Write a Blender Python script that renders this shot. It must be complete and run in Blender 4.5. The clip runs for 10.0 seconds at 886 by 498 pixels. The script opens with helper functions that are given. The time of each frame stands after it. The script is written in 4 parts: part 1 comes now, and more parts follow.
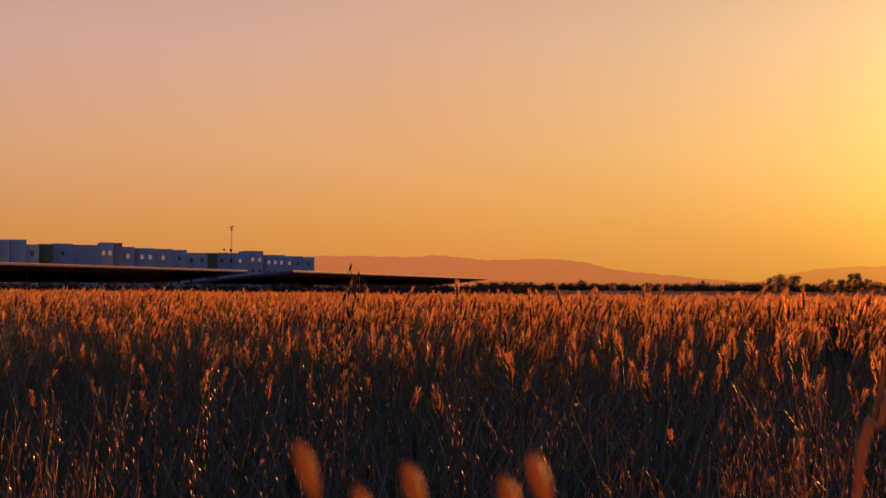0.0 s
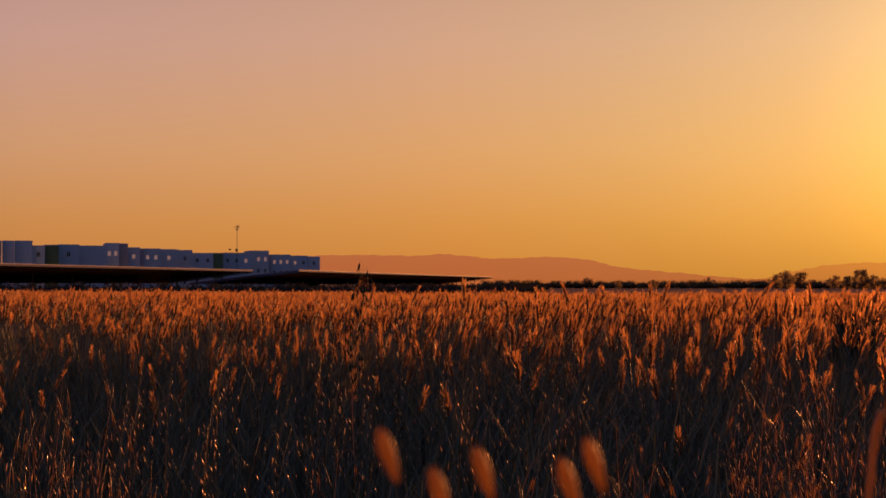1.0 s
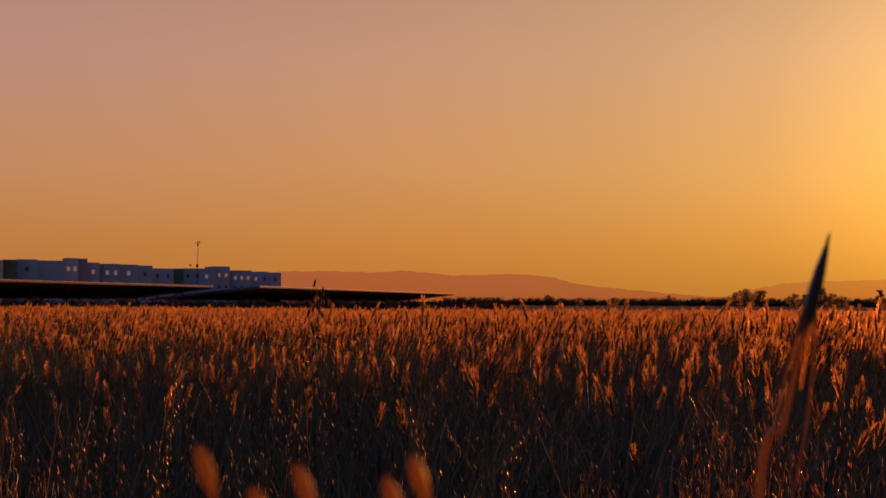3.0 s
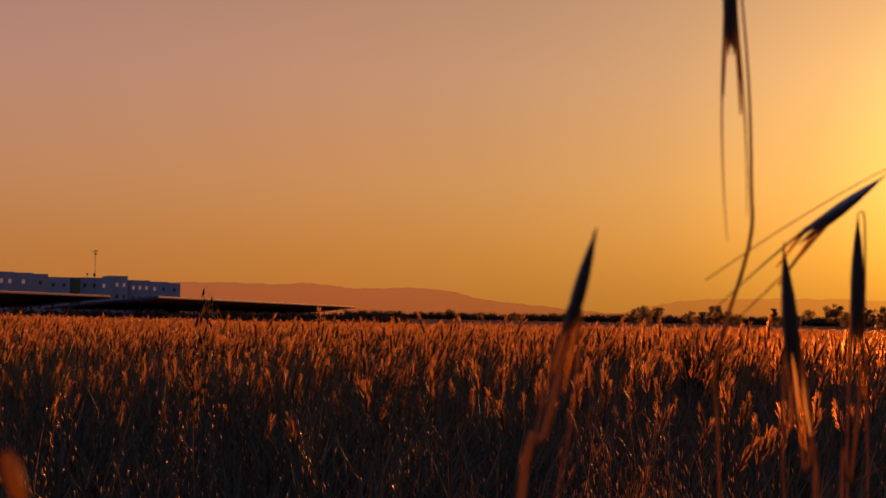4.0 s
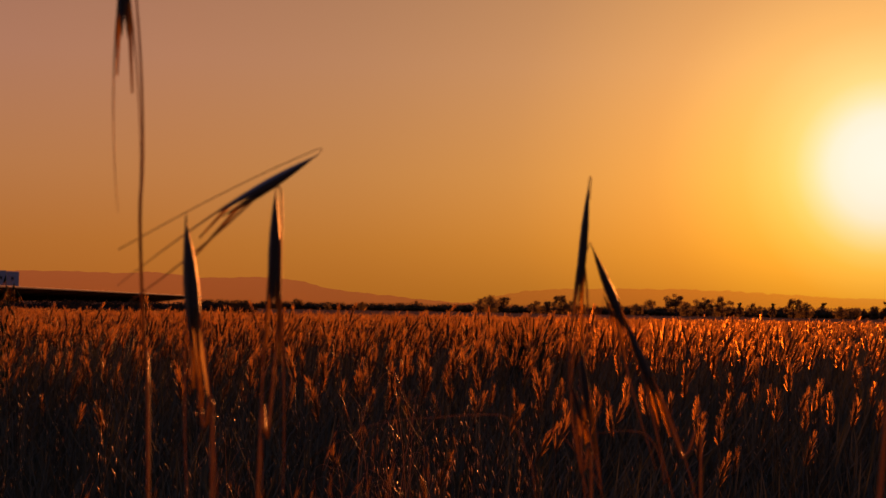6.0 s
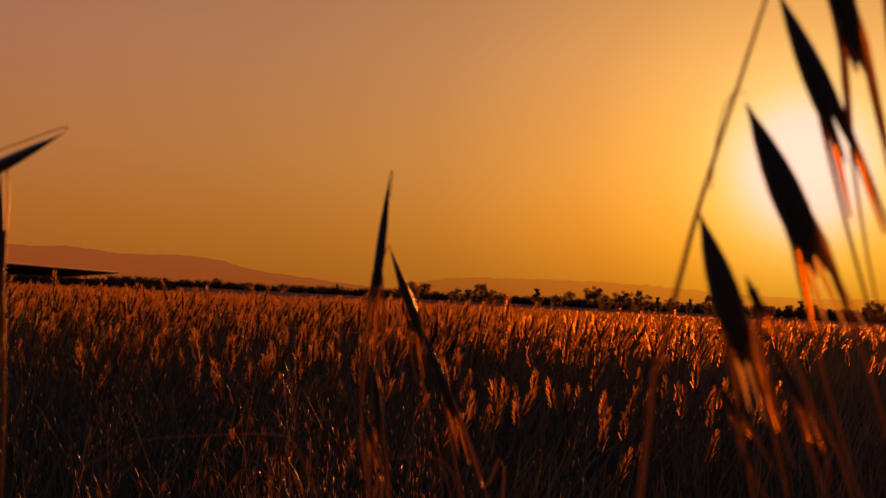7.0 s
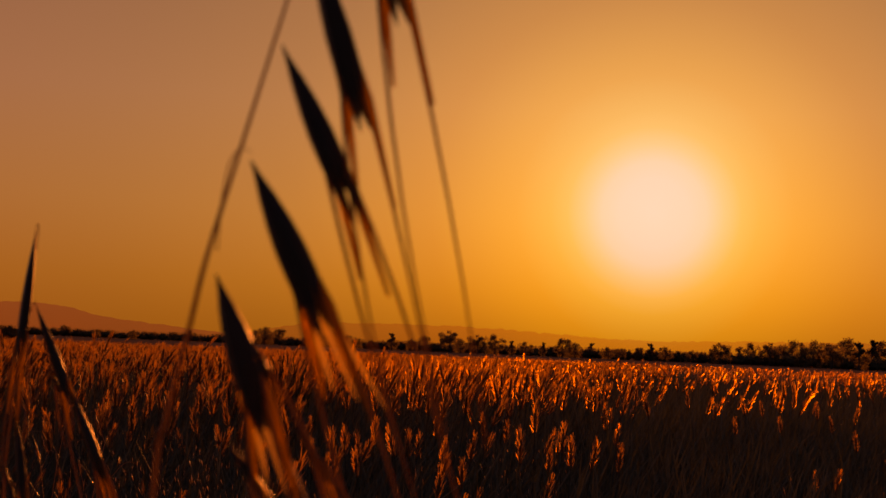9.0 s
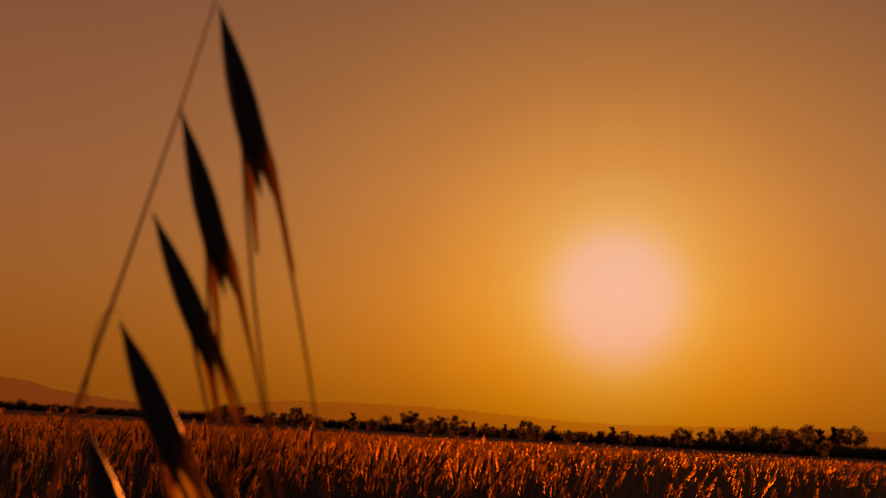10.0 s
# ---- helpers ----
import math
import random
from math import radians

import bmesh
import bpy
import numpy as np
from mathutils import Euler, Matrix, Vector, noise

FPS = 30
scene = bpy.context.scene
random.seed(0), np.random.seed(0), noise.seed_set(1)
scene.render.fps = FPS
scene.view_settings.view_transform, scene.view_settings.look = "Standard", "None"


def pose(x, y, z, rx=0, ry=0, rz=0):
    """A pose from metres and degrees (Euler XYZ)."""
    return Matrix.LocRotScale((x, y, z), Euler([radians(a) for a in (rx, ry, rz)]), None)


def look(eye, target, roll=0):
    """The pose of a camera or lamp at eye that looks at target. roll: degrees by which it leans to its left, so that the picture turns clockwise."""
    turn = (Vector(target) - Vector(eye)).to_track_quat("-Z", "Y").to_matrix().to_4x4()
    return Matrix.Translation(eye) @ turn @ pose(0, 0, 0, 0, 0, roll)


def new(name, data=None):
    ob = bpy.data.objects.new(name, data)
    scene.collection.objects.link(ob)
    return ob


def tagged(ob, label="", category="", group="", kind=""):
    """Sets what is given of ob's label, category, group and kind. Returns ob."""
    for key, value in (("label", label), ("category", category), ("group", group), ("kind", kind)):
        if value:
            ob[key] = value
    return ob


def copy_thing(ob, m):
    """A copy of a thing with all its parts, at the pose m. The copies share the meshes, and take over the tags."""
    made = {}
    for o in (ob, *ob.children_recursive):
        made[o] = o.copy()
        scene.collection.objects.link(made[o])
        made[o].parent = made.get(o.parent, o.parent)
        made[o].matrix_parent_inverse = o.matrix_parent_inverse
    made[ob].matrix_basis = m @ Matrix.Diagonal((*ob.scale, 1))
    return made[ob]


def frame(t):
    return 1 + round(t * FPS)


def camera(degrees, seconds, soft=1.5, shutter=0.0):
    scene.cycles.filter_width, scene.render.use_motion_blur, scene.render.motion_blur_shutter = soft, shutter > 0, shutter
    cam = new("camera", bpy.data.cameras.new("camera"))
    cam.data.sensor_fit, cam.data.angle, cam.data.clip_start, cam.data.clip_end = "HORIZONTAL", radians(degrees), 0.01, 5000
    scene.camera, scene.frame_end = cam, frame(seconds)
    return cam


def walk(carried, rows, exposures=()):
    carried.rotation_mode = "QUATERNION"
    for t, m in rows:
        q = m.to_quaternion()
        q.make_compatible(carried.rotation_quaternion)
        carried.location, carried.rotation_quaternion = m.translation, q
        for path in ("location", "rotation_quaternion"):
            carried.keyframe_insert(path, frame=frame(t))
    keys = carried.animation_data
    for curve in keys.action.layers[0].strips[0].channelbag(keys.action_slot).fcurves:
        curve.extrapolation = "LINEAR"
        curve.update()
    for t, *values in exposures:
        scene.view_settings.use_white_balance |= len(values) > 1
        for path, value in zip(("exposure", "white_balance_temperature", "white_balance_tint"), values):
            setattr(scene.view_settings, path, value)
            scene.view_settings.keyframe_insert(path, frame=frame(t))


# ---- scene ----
# ---- camera and walk ----
cam = camera(35.5, 10.0, soft=1.35)
PATH = [
    (0, pose(0.0131, 0.0224, 0.9980, 91.527, -0.412, -0.237)),
    (0.5, pose(0.0080, 0.0161, 0.9982, 91.592, -0.138, -0.387)),
    (1, pose(0.0078, 0.0080, 0.9985, 91.469, -0.093, -0.003)),
    (1.5, pose(0.0062, 0.0080, 0.9988, 91.753, -0.248, -0.352)),
    (2, pose(0.0048, 0.0095, 1.0005, 91.836, -0.457, -0.370)),
    (3.5, pose(0.0331, 0.0151, 0.9970, 92.493, -0.544, -3.430)),
    (4, pose(0.0435, 0.0226, 0.9957, 92.772, -1.031, -5.678)),
    (4.5, pose(0.0507, 0.0102, 0.9922, 92.397, -0.996, -6.665)),
    (5, pose(0.0770, -0.0090, 0.9920, 92.430, -1.450, -9.151)),
    (6.3, pose(0.1361, -0.0048, 0.9937, 92.454, -1.983, -13.164)),
    (6.5, pose(0.1428, 0.0171, 0.9970, 92.095, -3.037, -14.086)),
    (7, pose(0.1631, 0.0220, 0.9988, 91.981, -2.975, -15.232)),
    (7.5, pose(0.1763, 0.0205, 0.9980, 92.895, -2.098, -16.881)),
    (8, pose(0.1881, 0.0312, 1.0030, 93.383, -1.818, -18.576)),
    (8.5, pose(0.1901, 0.0172, 1.0022, 93.703, -1.089, -19.690)),
    (9, pose(0.2055, 0.0159, 1.0033, 94.121, -2.471, -21.211)),
    (9.5, pose(0.2079, 0.0022, 1.0099, 96.777, -3.116, -22.550)),
    (10, pose(0.2134, 0.0019, 1.0133, 97.496, -3.337, -22.805)),
]
EXPOSURES = [(0, 0.02, 6300, 9), (0.6, 0.02, 6300, 8), (1, -0.15, 6500, 10), (2, -0.28, 6600, 12), (3.5, -0.52, 7200, 20), (5, -0.68, 7700, 26),
             (6.5, -1.06, 9600, 37), (8, -1.2, 11200, 38), (9, -1.36, 12600, 42), (10, -1.83, 16000, 53)]
walk(cam, PATH, EXPOSURES)
cam.data.dof.use_dof = True
cam.data.dof.focus_distance = 1.2
cam.data.dof.aperture_fstop = 50.0

# ---- world and sun ----
SUN_AZ, SUN_EL = radians(29.67), radians(5.9)
SUN_DIR = Vector((math.sin(SUN_AZ) * math.cos(SUN_EL), math.cos(SUN_AZ) * math.cos(SUN_EL), math.sin(SUN_EL)))


def ramp(nodes, stops, top):
    """A colour ramp over 0..top, from rows of (value, colour)."""
    node = nodes.new("ShaderNodeValToRGB")
    node.color_ramp.interpolation = "EASE" if len(stops) < 3 else "LINEAR"
    els = node.color_ramp.elements
    els[0].position, els[0].color = stops[0][0] / top, (*stops[0][1], 1)
    els[1].position, els[1].color = stops[-1][0] / top, (*stops[-1][1], 1)
    for v, c in stops[1:-1]:
        e = els.new(v / top)
        e.color = (*c, 1)
    return node


def make_world():
    world = bpy.data.worlds.new("sunset_sky")
    world.use_nodes = True
    scene.world = world
    nt = world.node_tree
    n, link = nt.nodes, nt.links.new
    n.clear()
    out = n.new("ShaderNodeOutputWorld")
    back = n.new("ShaderNodeBackground")
    link(back.outputs[0], out.inputs[0])
    sky = n.new("ShaderNodeTexSky")
    sky.sky_type, sky.sun_disc = "NISHITA", False
    sky.sun_elevation, sky.sun_rotation = SUN_EL, SUN_AZ
    sky.air_density, sky.dust_density, sky.ozone_density = 1.5, 4.0, 1.0
    coord = n.new("ShaderNodeTexCoord")
    norm = n.new("ShaderNodeVectorMath")
    norm.operation = "NORMALIZE"
    link(coord.outputs["Generated"], norm.inputs[0])
    dot = n.new("ShaderNodeVectorMath")
    dot.operation = "DOT_PRODUCT"
    dot.inputs[1].default_value = SUN_DIR
    link(norm.outputs[0], dot.inputs[0])
    ac = n.new("ShaderNodeMath")
    ac.operation = "ARCCOSINE"
    link(dot.outputs["Value"], ac.inputs[0])
    deg = n.new("ShaderNodeMath")
    deg.operation = "MULTIPLY"
    deg.inputs[1].default_value = 1 / math.pi
    link(ac.outputs[0], deg.inputs[0])
    # the haze's brightness by the angle from the sun, in degrees
    away = ramp(n, [(0, (1.02, 0.80, 0.26)), (4.2, (1.04, 0.79, 0.24)), (5.8, (1.06, 0.71, 0.17)), (9, (0.86, 0.49, 0.14)), (15, (0.68, 0.376, 0.138)),
                    (22, (0.675, 0.352, 0.14)), (29, (0.705, 0.34, 0.143)), (46, (0.66, 0.32, 0.165)), (75, (0.22, 0.19, 0.2)), (110, (0.09, 0.125, 0.175)), (180, (0.075, 0.12, 0.195))], 180)
    # the glare close round the sun, painted into the sky's colour
    sun_glare = ramp(n, [(0, (0.08, 0.64, 1.55)), (1.9, (0.08, 0.60, 1.4)), (2.6, (0.08, 0.48, 0.75)), (3.3, (0.06, 0.31, 0.22)), (4.0, (0.03, 0.14, 0.04)), (5.6, (0, 0, 0)), (180, (0, 0, 0))], 180)
    link(deg.outputs[0], sun_glare.inputs[0])
    link(deg.outputs[0], away.inputs[0])
    xyz = n.new("ShaderNodeSeparateXYZ")
    link(norm.outputs[0], xyz.inputs[0])
    asin = n.new("ShaderNodeMath")
    asin.operation = "ARCSINE"
    link(xyz.outputs[2], asin.inputs[0])
    el = n.new("ShaderNodeMath")
    el.operation, el.use_clamp = "MULTIPLY", True
    el.inputs[1].default_value = 2 / math.pi
    link(asin.outputs[0], el.inputs[0])
    # the tint by the height over the horizon, in degrees
    high = ramp(n, [(0, (0.98, 0.74, 0.28)), (2.5, (1.0, 0.86, 0.5)), (5.5, (1.0, 1.0, 1.0)), (10, (0.9, 1.0, 1.62)),
                    (15, (0.72, 0.82, 1.45)), (20, (0.50, 0.60, 1.55)), (40, (0.45, 0.7, 1.9)), (90, (0.45, 0.8, 2.2))], 90)
    link(el.outputs[0], high.inputs[0])
    mul = n.new("ShaderNodeMix")
    mul.data_type, mul.blend_type = "RGBA", "MULTIPLY"
    mul.inputs[0].default_value = 1
    link(away.outputs[0], mul.inputs[6])
    link(high.outputs[0], mul.inputs[7])
    part_of = n.new("ShaderNodeVectorMath")
    part_of.operation = "SCALE"
    part_of.inputs["Scale"].default_value = 0.02
    link(sky.outputs[0], part_of.inputs[0])
    add = n.new("ShaderNodeMix")
    add.data_type, add.blend_type = "RGBA", "ADD"
    add.inputs[0].default_value = 1
    link(mul.outputs[2], add.inputs[6])
    link(part_of.outputs[0], add.inputs[7])
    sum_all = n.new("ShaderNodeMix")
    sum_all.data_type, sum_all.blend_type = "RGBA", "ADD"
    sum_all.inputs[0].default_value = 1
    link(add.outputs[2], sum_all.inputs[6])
    link(sun_glare.outputs[0], sum_all.inputs[7])
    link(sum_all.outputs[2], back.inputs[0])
    back.inputs[1].default_value = 0.97


make_world()
sun = new("sun", bpy.data.lights.new("sun", "SUN"))
sun.data.energy, sun.data.angle, sun.data.color = 9.0, radians(0.6), (1.0, 0.325, 0.085)
sun.matrix_world = look(SUN_DIR * 50, (0, 0, 0))


# ---- materials ----
def material(name):
    m = bpy.data.materials.new(name)
    m.use_nodes = True
    m.node_tree.nodes.clear()
    return m, m.node_tree.nodes, m.node_tree.links.new


def varied(n, link, low, high, scale, island=True, detail=4.0):
    """A colour between low and high, by noise and by the single piece."""
    coord = n.new("ShaderNodeTexCoord")
    tex = n.new("ShaderNodeTexNoise")
    tex.inputs["Scale"].default_value, tex.inputs["Detail"].default_value = scale, detail
    link(coord.outputs["Object"], tex.inputs["Vector"])
    mix = n.new("ShaderNodeMix")
    mix.data_type = "RGBA"
    mix.inputs[6].default_value, mix.inputs[7].default_value = (*low, 1), (*high, 1)
    geo = n.new("ShaderNodeNewGeometry") if island else n.new("ShaderNodeObjectInfo")
    av = n.new("ShaderNodeMath")
    av.operation, av.use_clamp = "MULTIPLY_ADD", True
    av.inputs[1].default_value = 0.55
    link(geo.outputs["Random Per Island" if island else "Random"], av.inputs[0])
    half = n.new("ShaderNodeMath")
    half.operation = "MULTIPLY"
    half.inputs[1].default_value = 0.5
    link(tex.outputs[0], half.inputs[0])
    link(half.outputs[0], av.inputs[2])
    link(av.outputs[0], mix.inputs[0])
    return mix.outputs[2], tex.outputs[0]


def plant_material(name, low, high, through_share, scale=60.0, gloss=0.25, rough=0.4, forward=0.0):
    """Dry or green plant skin that lets part of the light through."""
    m, n, link = material(name)
    colour, grain = varied(n, link, low, high, scale)
    out = n.new("ShaderNodeOutputMaterial")
    dif, tra, glo = n.new("ShaderNodeBsdfDiffuse"), n.new("ShaderNodeBsdfTranslucent"), n.new("ShaderNodeBsdfGlossy")
    bump = n.new("ShaderNodeBump")
    bump.inputs["Strength"].default_value, bump.inputs["Distance"].default_value = 0.4, 0.001
    link(grain, bump.inputs["Height"])
    for s in (dif, tra):
        link(colour, s.inputs["Color"])
        link(bump.outputs[0], s.inputs["Normal"])
    link(bump.outputs[0], glo.inputs["Normal"])
    glo.inputs["Roughness"].default_value = rough
    glo.inputs["Color"].default_value = (0.9, 0.85, 0.75, 1)
    one = n.new("ShaderNodeMixShader")
    one.inputs[0].default_value = through_share
    link(dif.outputs[0], one.inputs[1])
    link(tra.outputs[0], one.inputs[2])
    if forward:
        # fine hairs scatter light mostly onwards
        ref = n.new("ShaderNodeBsdfRefraction")
        ref.inputs["Roughness"].default_value, ref.inputs["IOR"].default_value = 0.62, 1.08
        link(colour, ref.inputs["Color"])
        more = n.new("ShaderNodeMixShader")
        more.inputs[0].default_value = forward
        link(one.outputs[0], more.inputs[1])
        link(ref.outputs[0], more.inputs[2])
        one = more
    fres = n.new("ShaderNodeFresnel")
    fres.inputs[0].default_value = 1.4
    amount = n.new("ShaderNodeMath")
    amount.operation = "MULTIPLY"
    amount.inputs[1].default_value = gloss
    link(fres.outputs[0], amount.inputs[0])
    two = n.new("ShaderNodeMixShader")
    link(amount.outputs[0], two.inputs[0])
    link(one.outputs[0], two.inputs[1])
    link(glo.outputs[0], two.inputs[2])
    link(two.outputs[0], out.inputs[0])
    return m


def solid_material(name, low, high, rough=0.7, metal=0.0, scale=3.0, bump_depth=0.0, island=False, shine=0.5):
    m, n, link = material(name)
    colour, grain = varied(n, link, low, high, scale, island)
    out, bs = n.new("ShaderNodeOutputMaterial"), n.new("ShaderNodeBsdfPrincipled")
    link(colour, bs.inputs["Base Color"])
    bs.inputs["Roughness"].default_value, bs.inputs["Metallic"].default_value = rough, metal
    bs.inputs["Specular IOR Level"].default_value = shine
    if bump_depth:
        bump = n.new("ShaderNodeBump")
        bump.inputs["Distance"].default_value = bump_depth
        link(grain, bump.inputs["Height"])
        link(bump.outputs[0], bs.inputs["Normal"])
    link(bs.outputs[0], out.inputs[0])
    return m


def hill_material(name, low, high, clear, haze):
    """Far woods and rock with haze painted in: the surface itself lets tinted sky show through."""
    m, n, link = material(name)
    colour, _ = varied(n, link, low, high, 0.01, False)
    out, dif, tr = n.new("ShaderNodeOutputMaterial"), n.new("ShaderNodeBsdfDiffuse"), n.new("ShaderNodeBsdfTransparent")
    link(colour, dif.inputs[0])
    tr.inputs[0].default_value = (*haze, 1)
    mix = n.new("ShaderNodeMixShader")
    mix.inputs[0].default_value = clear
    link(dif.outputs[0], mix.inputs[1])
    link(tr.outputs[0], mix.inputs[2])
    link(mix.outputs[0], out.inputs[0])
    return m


# ear cores painted dark as if backlit, so the awns make a bright rim
EAR = plant_material("ripe_ear_backlit", (0.10, 0.065, 0.03), (0.24, 0.15, 0.065), 0.35, 90, 0.03, 0.4, 0.0)
AWN = plant_material("awn", (0.34, 0.155, 0.05), (0.58, 0.29, 0.10), 0.80, 90, 0.04, 0.4, 0.2)
# straw far darker than dry stalks, shade between them put into the colour
SHADED_STRAW = plant_material("straw", (0.03, 0.03, 0.022), (0.10, 0.08, 0.045), 0.2, 40, 0.12, 0.45)
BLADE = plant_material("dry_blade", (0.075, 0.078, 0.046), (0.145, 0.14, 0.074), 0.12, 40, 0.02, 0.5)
SCRUB = plant_material("scrub_leaf", (0.02, 0.022, 0.018), (0.05, 0.045, 0.03), 0.15, 1.0, 0.0, 0.6)
# near-black green that stands in for shadow in the gap clump
SHADE_GREEN = plant_material("shade_green_leaf", (0.02, 0.035, 0.018), (0.05, 0.07, 0.03), 0.1, 40, 0.02, 0.6)
# husk colour made pale to paint small glints of sunlight
GLINT = plant_material("glint_husk", (0.55, 0.36, 0.18), (0.85, 0.62, 0.36), 0.75, 200, 0.5, 0.3, 0.15)
# straw glumes coloured near black, the silhouette against the sun painted in
GLUME = plant_material("backlit_oat_glume", (0.05, 0.042, 0.032), (0.11, 0.085, 0.055), 0.10, 300, 0.25, 0.4)
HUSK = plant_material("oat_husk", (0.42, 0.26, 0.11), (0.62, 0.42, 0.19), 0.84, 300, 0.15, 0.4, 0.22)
PALE_HUSK = plant_material("pale_oat_husk", (0.34, 0.20, 0.08), (0.48, 0.30, 0.12), 0.8, 300, 0.1, 0.5, 0.15)
OAT_AWN = plant_material("oat_awn", (0.28, 0.17, 0.08), (0.46, 0.29, 0.135), 0.68, 300, 0.4, 0.35)
# leaf colour raised and browned to imitate haze over far trees and scrub
HAZY_LEAF = plant_material("hazy_tree_leaf", (0.15, 0.105, 0.05), (0.28, 0.20, 0.085), 0.7, 0.8, 0.02, 0.6)
BARK = solid_material("bark", (0.05, 0.035, 0.025), (0.13, 0.09, 0.06), 0.9, 0, 6, 0.02)
SOIL = solid_material("dry_soil", (0.10, 0.065, 0.035), (0.20, 0.13, 0.07), 1.0, 0, 1.5, 0.03, False, 0.0)
CANOPY_CROP = plant_material("far_crop", (0.30, 0.18, 0.07), (0.55, 0.36, 0.15), 0.4, 2.5, 0.0)
# white walls, with the blue-grey of their shade put into the colour
RENDER_WALL = solid_material("white_render_in_shade", (0.25, 0.32, 0.345), (0.33, 0.395, 0.42), 0.8, 0, 0.6, 0.004)
GREEN_WALL = solid_material("green_cladding", (0.05, 0.09, 0.03), (0.09, 0.14, 0.05), 0.7, 0, 0.8, 0.004)
# darker copy of the wall colour, for the blocks' shaded side faces
SHADED_WALL = solid_material("shaded_side_render", (0.16, 0.17, 0.19), (0.24, 0.25, 0.27), 0.8, 0, 0.8, 0.004)
COPING = solid_material("coping", (0.42, 0.42, 0.43), (0.55, 0.55, 0.56), 0.6, 0, 1.0, 0.002)
STEEL = solid_material("galvanised_steel", (0.42, 0.43, 0.45), (0.56, 0.57, 0.58), 0.45, 0.7, 2.0, 0.001)
FASCIA = solid_material("fascia_grey", (0.06, 0.06, 0.065), (0.10, 0.10, 0.11), 0.9, 0.0, 2.0, 0.001, False, 0.1)
EDGE_TRIM = solid_material("pale_trim", (0.24, 0.24, 0.25), (0.34, 0.34, 0.35), 0.7, 0.0, 2.0, 0.0, False, 0.1)
PANEL = solid_material("dark_panel", (0.09, 0.09, 0.105), (0.13, 0.13, 0.15), 0.9, 0.0, 1.0, 0.0, False, 0.05)
GLASS = solid_material("window_glass", (0.02, 0.022, 0.03), (0.04, 0.045, 0.055), 0.08, 0.0, 1.0, 0.0)
# both hills carry their haze as a reddened, see-through skin
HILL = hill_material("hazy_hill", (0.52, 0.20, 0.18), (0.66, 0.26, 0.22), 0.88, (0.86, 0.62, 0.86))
HILL_NEAR = hill_material("hazy_wooded_hill", (0.48, 0.2, 0.12), (0.58, 0.25, 0.14), 0.93, (0.93, 0.74, 0.82))


def lit_material():
    m, n, link = material("bright_pane")
    out, em = n.new("ShaderNodeOutputMaterial"), n.new("ShaderNodeEmission")
    # pale pink panes, given a faint glow of their own
    em.inputs[0].default_value, em.inputs[1].default_value = (1.0, 0.5, 0.42, 1), 0.26
    link(em.outputs[0], out.inputs[0])
    return m


LIT = lit_material()


# ---- building tools ----
def mesh(name, verts, faces, mats, smooth=False, slots=None):
    me = bpy.data.meshes.new(name)
    me.from_pydata([tuple(v) for v in verts], [], faces)
    for m in (mats if isinstance(mats, (list, tuple)) else [mats]):
        me.materials.append(m)
    if slots is not None:
        me.polygons.foreach_set("material_index", slots)
    if smooth:
        me.polygons.foreach_set("use_smooth", [True] * len(me.polygons))
    me.update()
    return me


def part(name, me, parent, label=""):
    ob = new(name, me)
    ob.parent = parent
    return tagged(ob, label)


def thing(name, label, category, group="", kind="", me=None):
    return tagged(new(name, me), label, category, group, kind)


